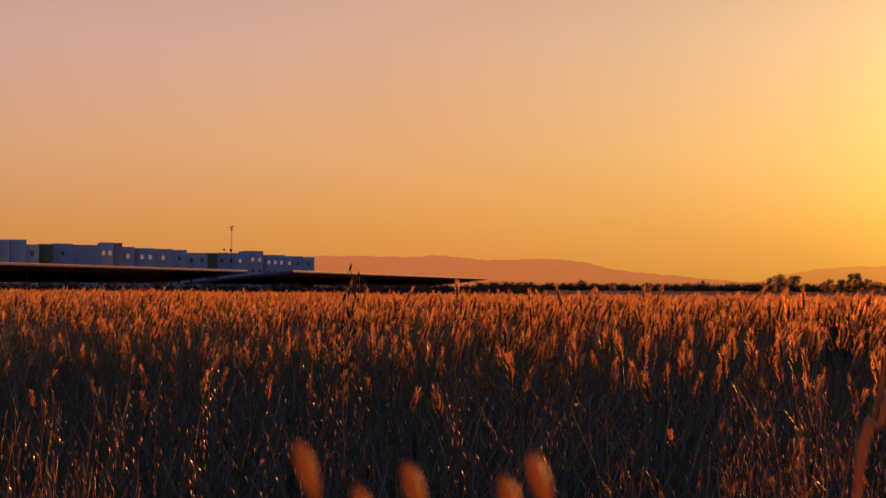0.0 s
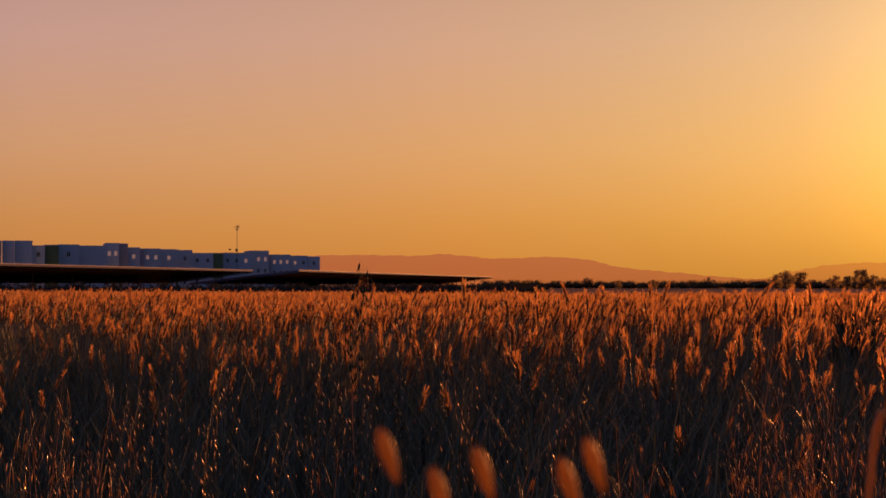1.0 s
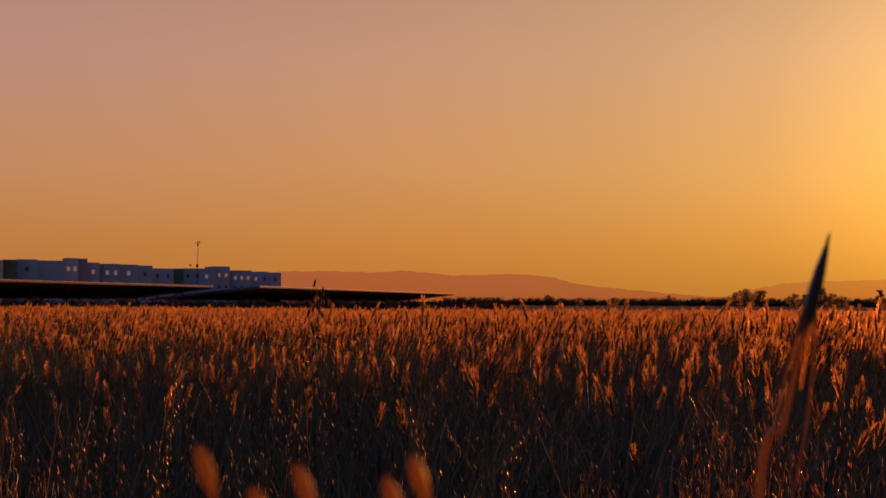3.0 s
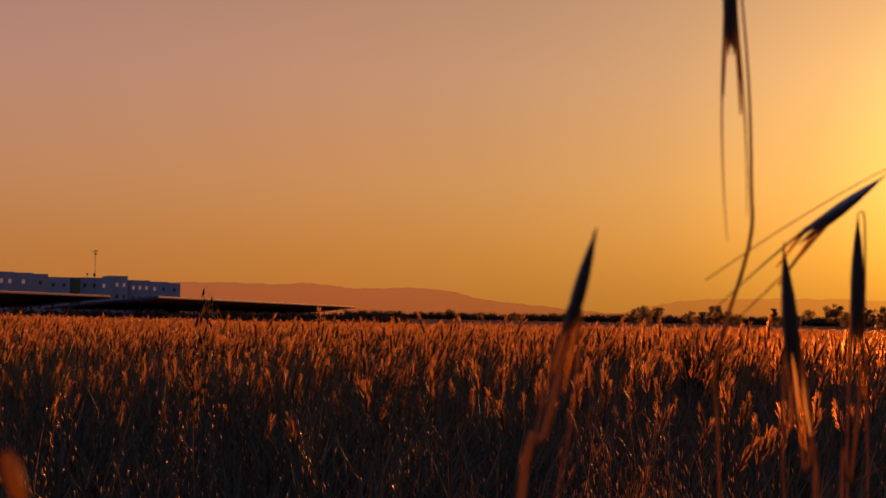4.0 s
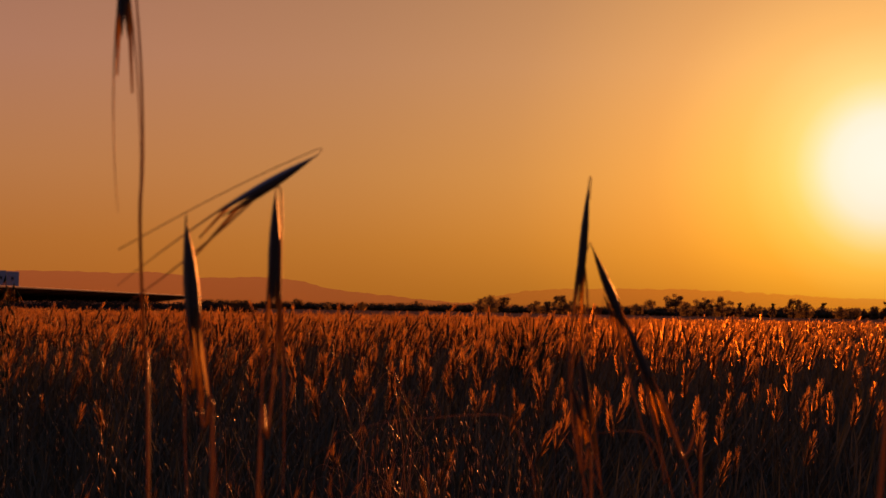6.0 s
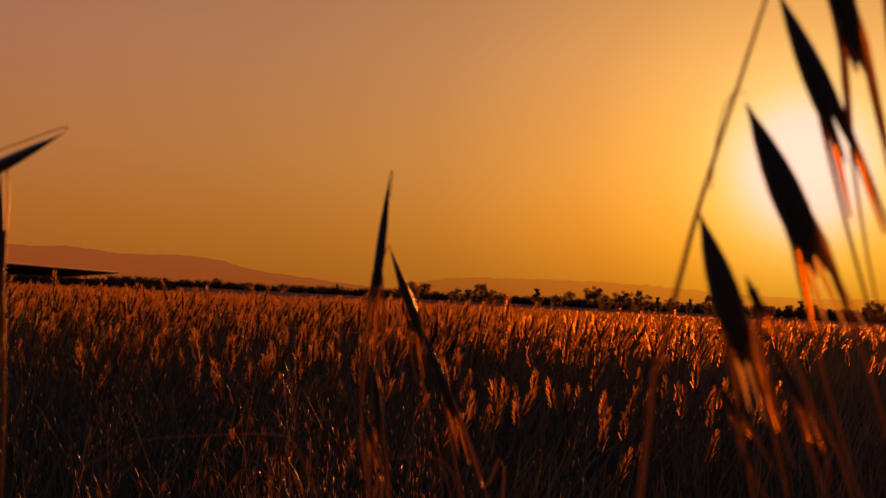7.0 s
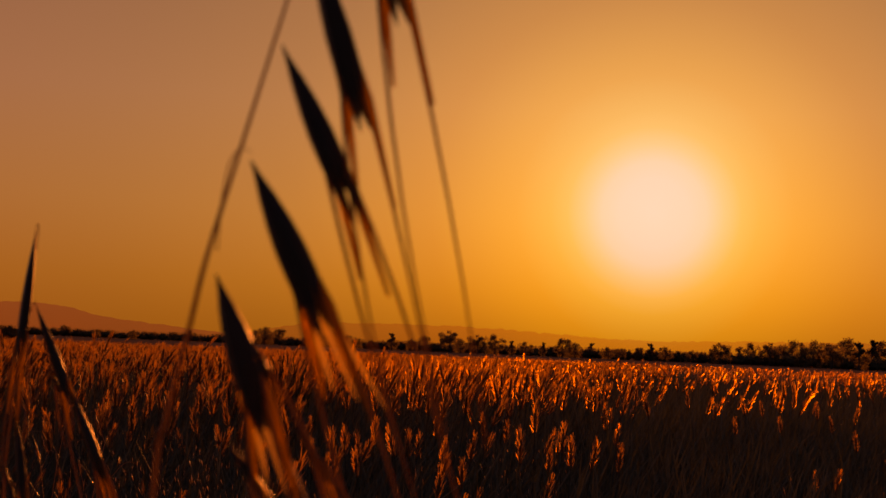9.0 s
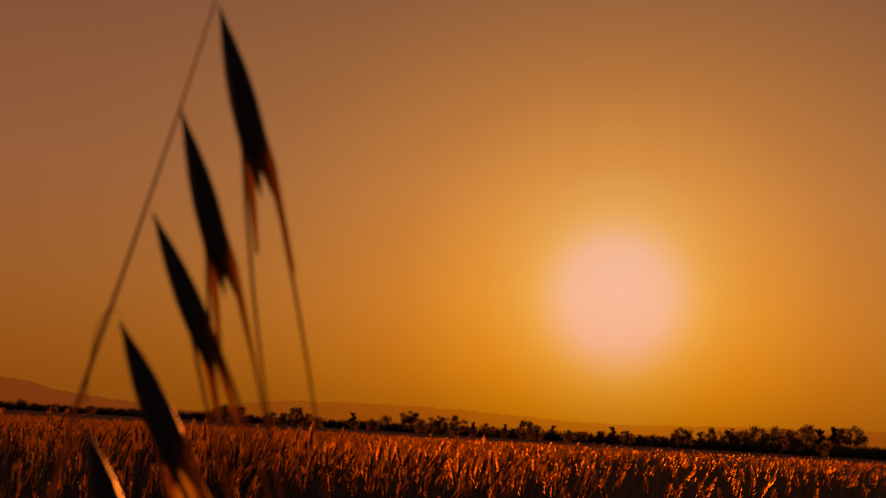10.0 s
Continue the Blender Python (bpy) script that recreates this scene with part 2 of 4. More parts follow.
class Geo:
    """Gathers vertices, faces and material slots of one mesh."""

    def __init__(self):
        self.v, self.f, self.s = [], [], []

    def add(self, verts, faces, slot=0):
        base = len(self.v)
        self.v += [Vector(p) for p in verts]
        self.f += [tuple(base + i for i in f) for f in faces]
        self.s += [slot] * len(faces)

    def box(self, c, size, slot=0, turn=None):
        x, y, z = (a / 2 for a in size)
        vs = [Vector((sx * x, sy * y, sz * z)) for sz in (-1, 1) for sy in (-1, 1) for sx in (-1, 1)]
        if turn is not None:
            vs = [turn @ p for p in vs]
        self.add([p + Vector(c) for p in vs],
                 [(0, 2, 3, 1), (4, 5, 7, 6), (0, 1, 5, 4), (2, 6, 7, 3), (0, 4, 6, 2), (1, 3, 7, 5)], slot)

    def tube(self, pts, radii, sides=5, slot=0):
        pts = [Vector(p) for p in pts]
        rings = []
        for i, p in enumerate(pts):
            d = (pts[min(i + 1, len(pts) - 1)] - pts[max(i - 1, 0)]).normalized()
            a = d.orthogonal().normalized() if i == 0 else (rings[-1][1] - d * rings[-1][1].dot(d)).normalized()
            rings.append((p, a, d.cross(a)))
        vs = []
        for (p, a, b), r in zip(rings, radii):
            vs += [p + (a * math.cos(2 * math.pi * k / sides) + b * math.sin(2 * math.pi * k / sides)) * r for k in range(sides)]
        fs = [(i * sides + k, i * sides + (k + 1) % sides, (i + 1) * sides + (k + 1) % sides, (i + 1) * sides + k)
              for i in range(len(pts) - 1) for k in range(sides)]
        fs += [tuple(range(sides))[::-1], tuple(range((len(pts) - 1) * sides, len(pts) * sides))]
        self.add(vs, fs, slot)

    def ribbon(self, pts, widths, side, slot=0):
        vs, side = [], Vector(side)
        for p, w in zip(pts, widths):
            vs += [Vector(p) - side * w / 2, Vector(p) + side * w / 2]
        self.add(vs, [(2 * i, 2 * i + 1, 2 * i + 3, 2 * i + 2) for i in range(len(pts) - 1)], slot)

    def grain(self, base, tip, width, flat, slot=0):
        """A pointed kernel, fattest below its middle."""
        base, tip = Vector(base), Vector(tip)
        d = tip - base
        a = d.orthogonal().normalized()
        b = d.normalized().cross(a)
        mid = base + d * 0.4
        self.add([base, mid + a * width / 2, mid + b * flat / 2, mid - a * width / 2, mid - b * flat / 2, tip],
                 [(0, 2, 1), (0, 3, 2), (0, 4, 3), (0, 1, 4), (5, 1, 2), (5, 2, 3), (5, 3, 4), (5, 4, 1)], slot)

    def mesh(self, name, mats, smooth=False):
        return mesh(name, self.v, self.f, mats, smooth, self.s)


def bend(p0, p1, bow, n=6):
    """Points from p0 to p1, bowed by a vector in the middle."""
    p0, p1, bow = Vector(p0), Vector(p1), Vector(bow)
    return [p0.lerp(p1, i / (n - 1)) + bow * 4 * (i / (n - 1)) * (1 - i / (n - 1)) for i in range(n)]


def scatter(name, geo, mats, places):
    """Many copies of one Geo in a single mesh. places: rows of x, y, z, turn, lean, lean direction, scale."""
    v = np.array([tuple(p) for p in geo.v])
    places = np.asarray(places)
    k, nv = len(places), len(v)
    ct, st = np.cos(places[:, 3])[:, None], np.sin(places[:, 3])[:, None]
    x = v[None, :, 0] * ct - v[None, :, 1] * st
    y = v[None, :, 0] * st + v[None, :, 1] * ct
    z = np.repeat(v[None, :, 2], k, 0)
    s = places[:, 6][:, None]
    x, y, z = x * s, y * s, z * s
    # a lean that grows with height, as a stalk bends
    bow = np.tan(places[:, 4])[:, None] * z * np.clip(z, 0, None)
    x, y = x + bow * np.cos(places[:, 5])[:, None], y + bow * np.sin(places[:, 5])[:, None]
    allv = np.stack([x + places[:, 0:1], y + places[:, 1:2], z + places[:, 2:3]], -1).reshape(-1, 3)
    sizes = np.array([len(f) for f in geo.f])
    flat = np.concatenate([np.array(f) for f in geo.f])
    loops = (flat[None, :] + (np.arange(k) * nv)[:, None]).ravel()
    allsizes = np.tile(sizes, k)
    me = bpy.data.meshes.new(name)
    me.vertices.add(len(allv))
    me.vertices.foreach_set("co", allv.astype(np.float32).ravel())
    me.loops.add(len(loops))
    me.loops.foreach_set("vertex_index", loops.astype(np.int32))
    me.polygons.add(len(allsizes))
    me.polygons.foreach_set("loop_start", np.concatenate([[0], np.cumsum(allsizes)[:-1]]).astype(np.int32))
    me.polygons.foreach_set("material_index", np.tile(np.array(geo.s), k).astype(np.int32))
    for m in mats:
        me.materials.append(m)
    me.update(calc_edges=True)
    return me


# ---- ground, crop far off, hills ----
def make_ground():
    g = Geo()
    rings, spokes = [0, 3, 8, 20, 60, 150, 400, 1200, 4900], 48
    g.v = [Vector((r * math.cos(2 * math.pi * k / spokes), r * math.sin(2 * math.pi * k / spokes), 0)) for r in rings[1:] for k in range(spokes)]
    g.v.append(Vector((0, 0, 0)))
    c = len(g.v) - 1
    g.f = [(c, k, (k + 1) % spokes) for k in range(spokes)]
    g.f += [(i * spokes + k, (i + 1) * spokes + k, (i + 1) * spokes + (k + 1) % spokes, i * spokes + (k + 1) % spokes)
            for i in range(len(rings) - 2) for k in range(spokes)]
    g.s = [0] * len(g.f)
    thing("ground", "dry brown field soil reaching to the horizon", "ground", kind="structure", me=g.mesh("ground", SOIL))


make_ground()


def make_far_canopy():
    """The crop's closed top beyond the stalks that can be told apart."""
    rng = np.random.default_rng(3)
    radii = np.geomspace(36, 54, 24)
    angles = np.radians(np.linspace(-34, 62, 260))
    v, f = [], []
    for r in radii:
        for a in angles:
            v.append((r * math.sin(a), r * math.cos(a), 0.46 + rng.uniform(0, 0.12)))
    n = len(angles)
    for i in range(len(radii) - 1):
        for k in range(n - 1):
            f.append((i * n + k, i * n + k + 1, (i + 1) * n + k + 1, (i + 1) * n + k))
    thing("far_crop", "closed top of the ripe golden grain field", "crop", kind="stuff", me=mesh("far_crop", v, f, CANOPY_CROP))


make_far_canopy()


def make_ridge(name, label, rows, distance, mat, rough, seed):
    """A ridge from rows of (tangent sideways, tangent of height), with spurs that fall towards the plain."""
    rng = np.random.default_rng(seed)
    us = np.arange(rows[0][0], rows[-1][0], 0.0012)
    hs = np.interp(us, [r[0] for r in rows], [r[1] for r in rows])
    jit = rng.normal(0, 1, len(us))
    jit = (np.convolve(jit, np.hanning(9) / 2.2, "same") + 0.3 * jit) * rough
    v, f = [], []
    steps = 6
    for u, h, j in zip(us, hs, jit):
        for s in range(steps):
            q = s / (steps - 1)
            d = distance * (1 - 0.10 * (1 - q) * (1 + 0.3 * math.sin(u * 90)))
            z = max((h + j) * distance, 2) * (q ** 1.3) + 1.0 - 3 * (q == 0)
            v.append((u * d, d, z))
    for i in range(len(us) - 1):
        for s in range(steps - 1):
            f.append((i * steps + s, (i + 1) * steps + s, (i + 1) * steps + s + 1, i * steps + s + 1))
    thing(name, label, "hills", kind="structure", me=mesh(name, v, f, mat, True))


def tan_row(rows):
    return [((x - 784) / 2450, (505 - y) / 2450) for x, y in rows]


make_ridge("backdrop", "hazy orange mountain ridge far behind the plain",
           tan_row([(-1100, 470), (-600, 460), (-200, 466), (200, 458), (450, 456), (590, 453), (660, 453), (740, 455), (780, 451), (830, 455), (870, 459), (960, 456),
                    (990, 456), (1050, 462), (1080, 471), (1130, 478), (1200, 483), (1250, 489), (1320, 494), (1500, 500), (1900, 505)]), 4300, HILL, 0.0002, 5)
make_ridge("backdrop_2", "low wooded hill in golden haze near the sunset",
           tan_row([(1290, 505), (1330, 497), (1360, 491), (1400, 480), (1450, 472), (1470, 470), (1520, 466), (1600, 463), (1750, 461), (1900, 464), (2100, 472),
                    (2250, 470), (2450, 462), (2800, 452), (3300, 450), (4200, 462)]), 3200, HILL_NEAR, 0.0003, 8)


# ---- apartment blocks ----
WALL_TURN = Matrix.Rotation(radians(17), 3, "Z")


def block(u0, u1, h, far, mat, floors, bays, lit=(), setback=0.0):
    """One block of the white housing row, its front turned a little; u0, u1: sideways tangents, h: height, far: distance."""
    rngb = random.Random(int((u0 + 1) * 10000))
    width = (u1 - u0) * far / math.cos(radians(8))
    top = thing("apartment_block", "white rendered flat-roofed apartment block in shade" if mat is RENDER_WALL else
                ("green clad flat-roofed stair block between white blocks" if mat is GREEN_WALL else "flat-roofed strip coloured grey as the shaded side of a white block"),
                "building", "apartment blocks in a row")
    top.matrix_world = Matrix.Translation((u0 * far, far + setback, 0)) @ WALL_TURN.to_4x4()
    depth, sill = 13.0, 0.9
    storey = (h - 0.5) / floors
    g = Geo()
    ww, wh = 0.95, 1.35
    cols = [width * (i + 0.5) / bays for i in range(bays)] if bays else []
    # the front wall is built round its openings
    edges = [0.0]
    for c in cols:
        edges += [c - ww / 2, c + ww / 2]
    edges.append(width)
    for i in range(len(edges) - 1):
        a, b = edges[i], edges[i + 1]
        if b - a < 0.02:
            continue
        if i % 2 == 0:
            g.box(((a + b) / 2, 0.15, h / 2), (b - a, 0.3, h))
        else:
            z = 0.0
            for fl in range(floors):
                z1 = fl * storey + sill
                g.box(((a + b) / 2, 0.15, (z + z1) / 2), (b - a, 0.3, z1 - z))
                z = z1 + wh
            g.box(((a + b) / 2, 0.15, (z + h) / 2), (b - a, 0.3, h - z))
    g.box((0.15, depth / 2 + 0.15, h / 2), (0.3, depth - 0.3, h))
    g.box((width - 0.15, depth / 2 + 0.15, h / 2), (0.3, depth - 0.3, h))
    g.box((width / 2, depth + 0.15, h / 2), (width, 0.3, h))
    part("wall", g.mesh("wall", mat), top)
    r = Geo()
    r.box((width / 2, depth / 2 + 0.15, h - 0.6), (width - 0.6, depth - 0.3, 0.2))
    part("roof", r.mesh("roof", COPING), top)
    c = Geo()
    c.box((width / 2, 0.15, h + 0.06), (width + 0.12, 0.42, 0.12))
    c.box((0.15, depth / 2 + 0.2, h + 0.06), (0.42, depth - 0.34, 0.12))
    c.box((width - 0.15, depth / 2 + 0.2, h + 0.06), (0.42, depth - 0.34, 0.12))
    part("coping", c.mesh("coping", COPING), top)
    k = 0
    for fl in range(floors):
        for i, cx in enumerate(cols):
            z = fl * storey + sill
            w = Geo()
            w.box((cx, 0.2, z + 0.04), (ww, 0.1, 0.08))
            w.box((cx, 0.2, z + wh - 0.04), (ww, 0.1, 0.08))
            w.box((cx - ww / 2 + 0.04, 0.2, z + wh / 2), (0.08, 0.1, wh - 0.16))
            w.box((cx + ww / 2 - 0.04, 0.2, z + wh / 2), (0.08, 0.1, wh - 0.16))
            w.box((cx, 0.2, z + wh / 2), (0.06, 0.08, wh - 0.16))
            win = part("window", w.mesh("window", STEEL), top)
            p = Geo()
            p.box((cx, 0.24, z + wh / 2), (ww - 0.16, 0.02, wh - 0.16))
            part("pane", p.mesh("pane", LIT if (fl == floors - 1 and i in lit) else GLASS), win)
            k += 1
    return top


def zx(x):
    return (x / 2.613 - 784) / 2450


# x span and top of each block along the row; nearer blocks stand higher in view
# kind 2 rows are side faces, their shade given as grey colour
BLOCKS = [(-420, -330, 118, 0, 2, ()), (-330, -180, 124, 0, 3, ()), (-180, -100, 116, 0, 1, ()), (-100, 0, 128, 2, 0, ()),
          (2, 62, 128, 0, 0, ()), (66, 145, 128, 0, 0, ()), (145, 204, 150, 0, 1, ()), (204, 268, 147, 1, 0, ()), (268, 360, 145, 0, 1, ()), (360, 490, 150, 0, 0, ()),
          (490, 548, 138, 0, 2, (0, 1)), (550, 590, 140, 2, 0, ()), (590, 645, 158, 0, 1, (0,)), (647, 664, 163, 2, 0, ()), (664, 738, 163, 0, 2, (0, 1)),
          (740, 820, 166, 0, 1, (0,)), (822, 888, 170, 0, 1, ()), (888, 984, 183, 0, 2, ()), (984, 1031, 183, 1, 0, ()), (1031, 1158, 182, 0, 3, (2,)),
          (1158, 1180, 172, 0, 0, ()), (1180, 1243, 172, 0, 2, (0, 1)), (1245, 1255, 190, 2, 0, ()), (1255, 1343, 190, 0, 3, (0, 1, 2)), (1345, 1424, 195, 0, 2, (0,)), (1426, 1480, 199, 0, 1, ())]


def make_blocks():
    for x0, x1, top, kind, bays, lit in BLOCKS:
        far = 306 + (478 - 306) * (x0 + 20) / 1500.0
        h = 1.0 + (326 - top) / 2.613 / 2450 * far
        block(zx(x0), zx(x1), h, far, (RENDER_WALL, GREEN_WALL, SHADED_WALL)[kind], 3, bays, lit)


make_blocks()


def make_mast():
    d = 420.0
    x, z0, z1 = (414 - 784) / 2450 * d, 10.3, 1.0 + (505 - 398) / 2450 * d
    mast = thing("antenna_mast", "slim lattice antenna mast above the flat roofs", "mast")
    mast.location = (x, d + 6, 0)
    g = Geo()
    for a in (0, 2.1, 4.2):
        g.tube([(0.22 * math.cos(a), 0.22 * math.sin(a), 0), (0.1 * math.cos(a), 0.1 * math.sin(a), z1 - 1)], [0.04, 0.03], 4)
    for i in range(20):
        z = z0 - 2 + i * 0.5
        a = i * 2.1
        if z < z1 - 1.6:
            g.tube([(0.2 * math.cos(a), 0.2 * math.sin(a), z), (0.2 * math.cos(a + 2.1), 0.2 * math.sin(a + 2.1), z + 0.5)], [0.03, 0.03], 4)
    part("pole", g.mesh("pole", FASCIA), mast)
    h = Geo()
    h.box((-0.1, 0, z1 - 0.9), (1.9, 0.14, 0.14))
    h.box((0.15, 0, z1 - 0.5), (0.9, 0.12, 0.3))
    h.box((0.05, 0, z1 - 1.5), (0.6, 0.3, 0.5))
    part("antenna", h.mesh("antenna", FASCIA), mast)
    b = Geo()
    b.box((-0.1, 0, z0 + 1.2), (0.7, 0.4, 0.9))
    part("equipment_box", b.mesh("equipment_box", FASCIA), mast)
    w = Geo()
    w.tube([(-2.1, 0, 8.8), (-2.1, 0, z0 + 1.5)], [0.04, 0.03], 4)
    w.box((-2.2, 0, z0 + 1.4), (0.6, 0.15, 0.5))
    part("side_aerial", w.mesh("side_aerial", FASCIA), mast)


make_mast()


# ---- parking canopies ----
def canopy(corners, thick, rows, cols):
    """A long tilted roof; corners: near left, near right, far right, far left as (x, y, z)."""
    nl, nr, fr, fl = (Vector(c) for c in corners)
    top = thing("parking_canopy", "dark tilted parking canopy with pale metal edge on steel posts", "canopy", "parking canopies")
    down = Vector((0, 0, -thick))
    s = Geo()
    s.add([nl, nr, fr, fl, nl + down, nr + down, fr + down, fl + down],
          [(0, 1, 2, 3), (7, 6, 5, 4), (0, 4, 5, 1), (1, 5, 6, 2), (2, 6, 7, 3), (3, 7, 4, 0)])
    part("roof", s.mesh("roof", PANEL), top)
    e = Geo()
    for a, b in ((nl, nr), (fl, nl)):
        d = (b - a).normalized()
        out = Vector((d.y, -d.x, 0)) * 0.06
        e.add([a + out, b + out, b + out + Vector((0, 0, 0.10)), a + out + Vector((0, 0, 0.10)), a, b, b + Vector((0, 0, 0.10)), a + Vector((0, 0, 0.10))],
              [(0, 1, 2, 3), (7, 6, 5, 4), (3, 2, 6, 7), (0, 4, 5, 1), (1, 5, 6, 2), (0, 3, 7, 4)])
    part("fascia", e.mesh("fascia", EDGE_TRIM), top, "pale metal edge")
    for i in range(cols + 1):
        b = Geo()
        p, q = nl.lerp(nr, i / cols), fl.lerp(fr, i / cols)
        b.tube([p + down * 1.5, q + down * 1.5], [0.14, 0.14], 4)
        part("rafter", b.mesh("rafter", FASCIA), top)
    for i in range(cols + 1):
        for j in range(rows):
            at = nl.lerp(nr, (i + 0.3) / (cols + 0.6)).lerp(fl.lerp(fr, (i + 0.3) / (cols + 0.6)), 0.25 + 0.5 * j / max(rows - 1, 1))
            p = Geo()
            p.tube([(at.x, at.y, 0), (at.x, at.y, at.z - thick)], [0.16, 0.13], 6)
            part("post", p.mesh("post", FASCIA), top)


def spot(x, y, d):
    return ((x - 784) / 2450 * d, d, 1.0 + (505 - y) / 2450 * d)


canopy((spot(-420, 459, 186), spot(447, 480.5, 350), spot(290, 501.5, 372), spot(-640, 500, 214)), 0.35, 2, 11)
canopy((spot(529, 480, 338), spot(872, 491.5, 640), spot(772, 504.5, 680), spot(335, 502.5, 372)), 0.35, 2, 9)


# ---- trees and hedges ----
def make_tree(seed, height, spread, tall=False):
    """A tree with a tapered trunk, limbs and a loose crown of small leaf clumps; conical when tall."""
    rng = random.Random(seed)
    tree = thing("tree", "dark leafy tree on the far edge of the field", "tree", "trees along the horizon")
    t = Geo()
    t.tube([(0, 0, 0), (0.05 * height, 0, height * 0.35), (0.02 * height, 0, height * 0.8)], [0.05 * height, 0.035 * height, 0.008 * height], 7)
    limbs = []
    for i in range(9):
        a, z = rng.uniform(0, 6.28), height * rng.uniform(0.2, 0.7)
        reach = spread * 0.5 * rng.uniform(0.4, 0.85) * (1.2 - z / height if tall else 1)
        end = Vector((reach * math.cos(a), reach * math.sin(a), z + height * rng.uniform(0.05, 0.25)))
        t.tube([(0.03 * height, 0, z), end * 0.6 + Vector((0, 0, z * 0.38)), end], [0.02 * height, 0.012 * height, 0.004 * height], 5)
        limbs.append(end)
    part("trunk", t.mesh("trunk", BARK), tree)
    c = Geo()
    hubs = []
    for i in range(26):
        z = rng.uniform(0.12, 1.0)
        w = (1.05 - z) if tall else math.sin(math.pi * min(0.97, 0.12 + 0.8 * z)) ** 0.7
        a, r = rng.uniform(0, 6.28), math.sqrt(rng.random()) * spread * 0.5 * w
        hubs.append(Vector((r * math.cos(a), r * math.sin(a), z * height * 0.9)))
    for hub in hubs + limbs:
        size = height * rng.uniform(0.09, 0.17) * ((1.15 - hub.z / height) if tall else 1.0)
        for j in range(70):
            d = Vector((rng.gauss(0, 1), rng.gauss(0, 1), rng.gauss(0, 0.8)))
            p = hub + d.normalized() * size * rng.random() ** 0.4
            s = height * rng.uniform(0.02, 0.042)
            n = Vector((rng.gauss(0, 1), rng.gauss(0, 1), rng.gauss(0, 1))).normalized()
            a = n.orthogonal().normalized() * s
            b = n.cross(a.normalized()) * s * 0.6
            c.add([p - a, p - b * 0.8, p + a * 1.1, p + b], [(0, 1, 2, 3)])
    part("crown", c.mesh("crown", HAZY_LEAF), tree)
    return tree


def hedge(name, label, rows, seed, density=1.0, leaf=HAZY_LEAF):
    """A run of low shrubs, from rows of (x, distance, top); one stuff object."""
    rng = random.Random(seed)
    g = Geo()
    for (x0, d0, h0), (x1, d1, h1) in zip(rows[:-1], rows[1:]):
        length = math.hypot(x1 - x0, d1 - d0)
        for i in range(int(length * 1.3 * density)):
            q = rng.random()
            h = (h0 + (h1 - h0) * q) * rng.choice((0.8, 0.88, 0.95, 1.02, 1.1))
            cx, cy = x0 + (x1 - x0) * q, d0 + (d1 - d0) * q + rng.uniform(-2, 2)
            g.tube([(cx, cy, 0), (cx + 0.1, cy, h * 0.5)], [0.06, 0.03], 3, 1)
            # the twiggy heart of the shrub
            ring = [Vector((cx + math.cos(k * 1.047) * h * rng.uniform(0.35, 0.6), cy + math.sin(k * 1.047) * h * 0.5, h * rng.uniform(0.25, 0.55))) for k in range(6)]
            ring += [Vector((cx, cy, h * rng.uniform(0.78, 0.95))), Vector((cx, cy, 0.02))]
            g.add(ring, [(k, (k + 1) % 6, 6) for k in range(6)] + [((k + 1) % 6, k, 7) for k in range(6)])
            for j in range(46):
                a, r, z = rng.uniform(0, 6.28), math.sqrt(rng.random()) * h * 0.62, rng.random() ** 0.7
                p = Vector((cx + r * math.cos(a) * (1.05 - z * 0.5), cy + r * math.sin(a), z * h))
                s = h * rng.uniform(0.04, 0.10)
                n = Vector((rng.gauss(0, 1), rng.gauss(0, 1), rng.gauss(0, 1))).normalized()
                u = n.orthogonal().normalized() * s
                w = n.cross(u.normalized()) * s * 0.7
                g.add([p - u, p - w, p + u, p + w], [(0, 1, 2, 3)])
    thing(name, label, "hedge", kind="stuff", me=g.mesh(name, [leaf, BARK]))


def make_woods():
    rng = random.Random(12)
    kinds = [make_tree(1, 5.0, 5.2), make_tree(2, 5.0, 4.2), make_tree(3, 5.0, 3.6, True), make_tree(4, 5.0, 6.0)]
    used = set()

    def put(x, top, d, kind):
        h = 1.0 + (505 - top) / 2450 * d
        m = Matrix.Translation(((x - 784) / 2450 * d, d, 0)) @ Matrix.Rotation(rng.uniform(0, 6.28), 4, "Z") @ Matrix.Scale(h / 4.9, 4)
        if kind in used:
            copy_thing(kinds[kind], m @ Matrix.Scale(1 / kinds[kind].scale[0], 4))
        else:
            kinds[kind].matrix_world = m
            used.add(kind)

    for x, top, kind in ((1040, 491, 0), (1256, 492, 3), (1375, 486, 3), (1390, 480, 3), (1402, 485, 0), (1418, 481, 1), (1478, 488, 3), (1525, 476, 1), (1500, 488, 1), (1155, 496, 3), (1095, 497, 3), (980, 497, 0), (930, 498, 3), (1225, 495, 0), (1330, 495, 0),
                         (1545, 487, 3), (1565, 490, 0), (890, 497, 3), (1190, 496, 0)):
        put(x, top, rng.uniform(330, 390), kind)
    # the taller wood to the sunset side
    for i in range(34):
        x = 1640 + i * 34 + rng.uniform(-10, 10)
        put(x, rng.choice((478, 482, 485, 474, 488)) - (6 if i % 9 == 3 else 0) - min(40, max(0, (x - 2330) * 0.09)), rng.uniform(300, 380), rng.choice((0, 1, 2, 2, 3, 3)))


make_woods()
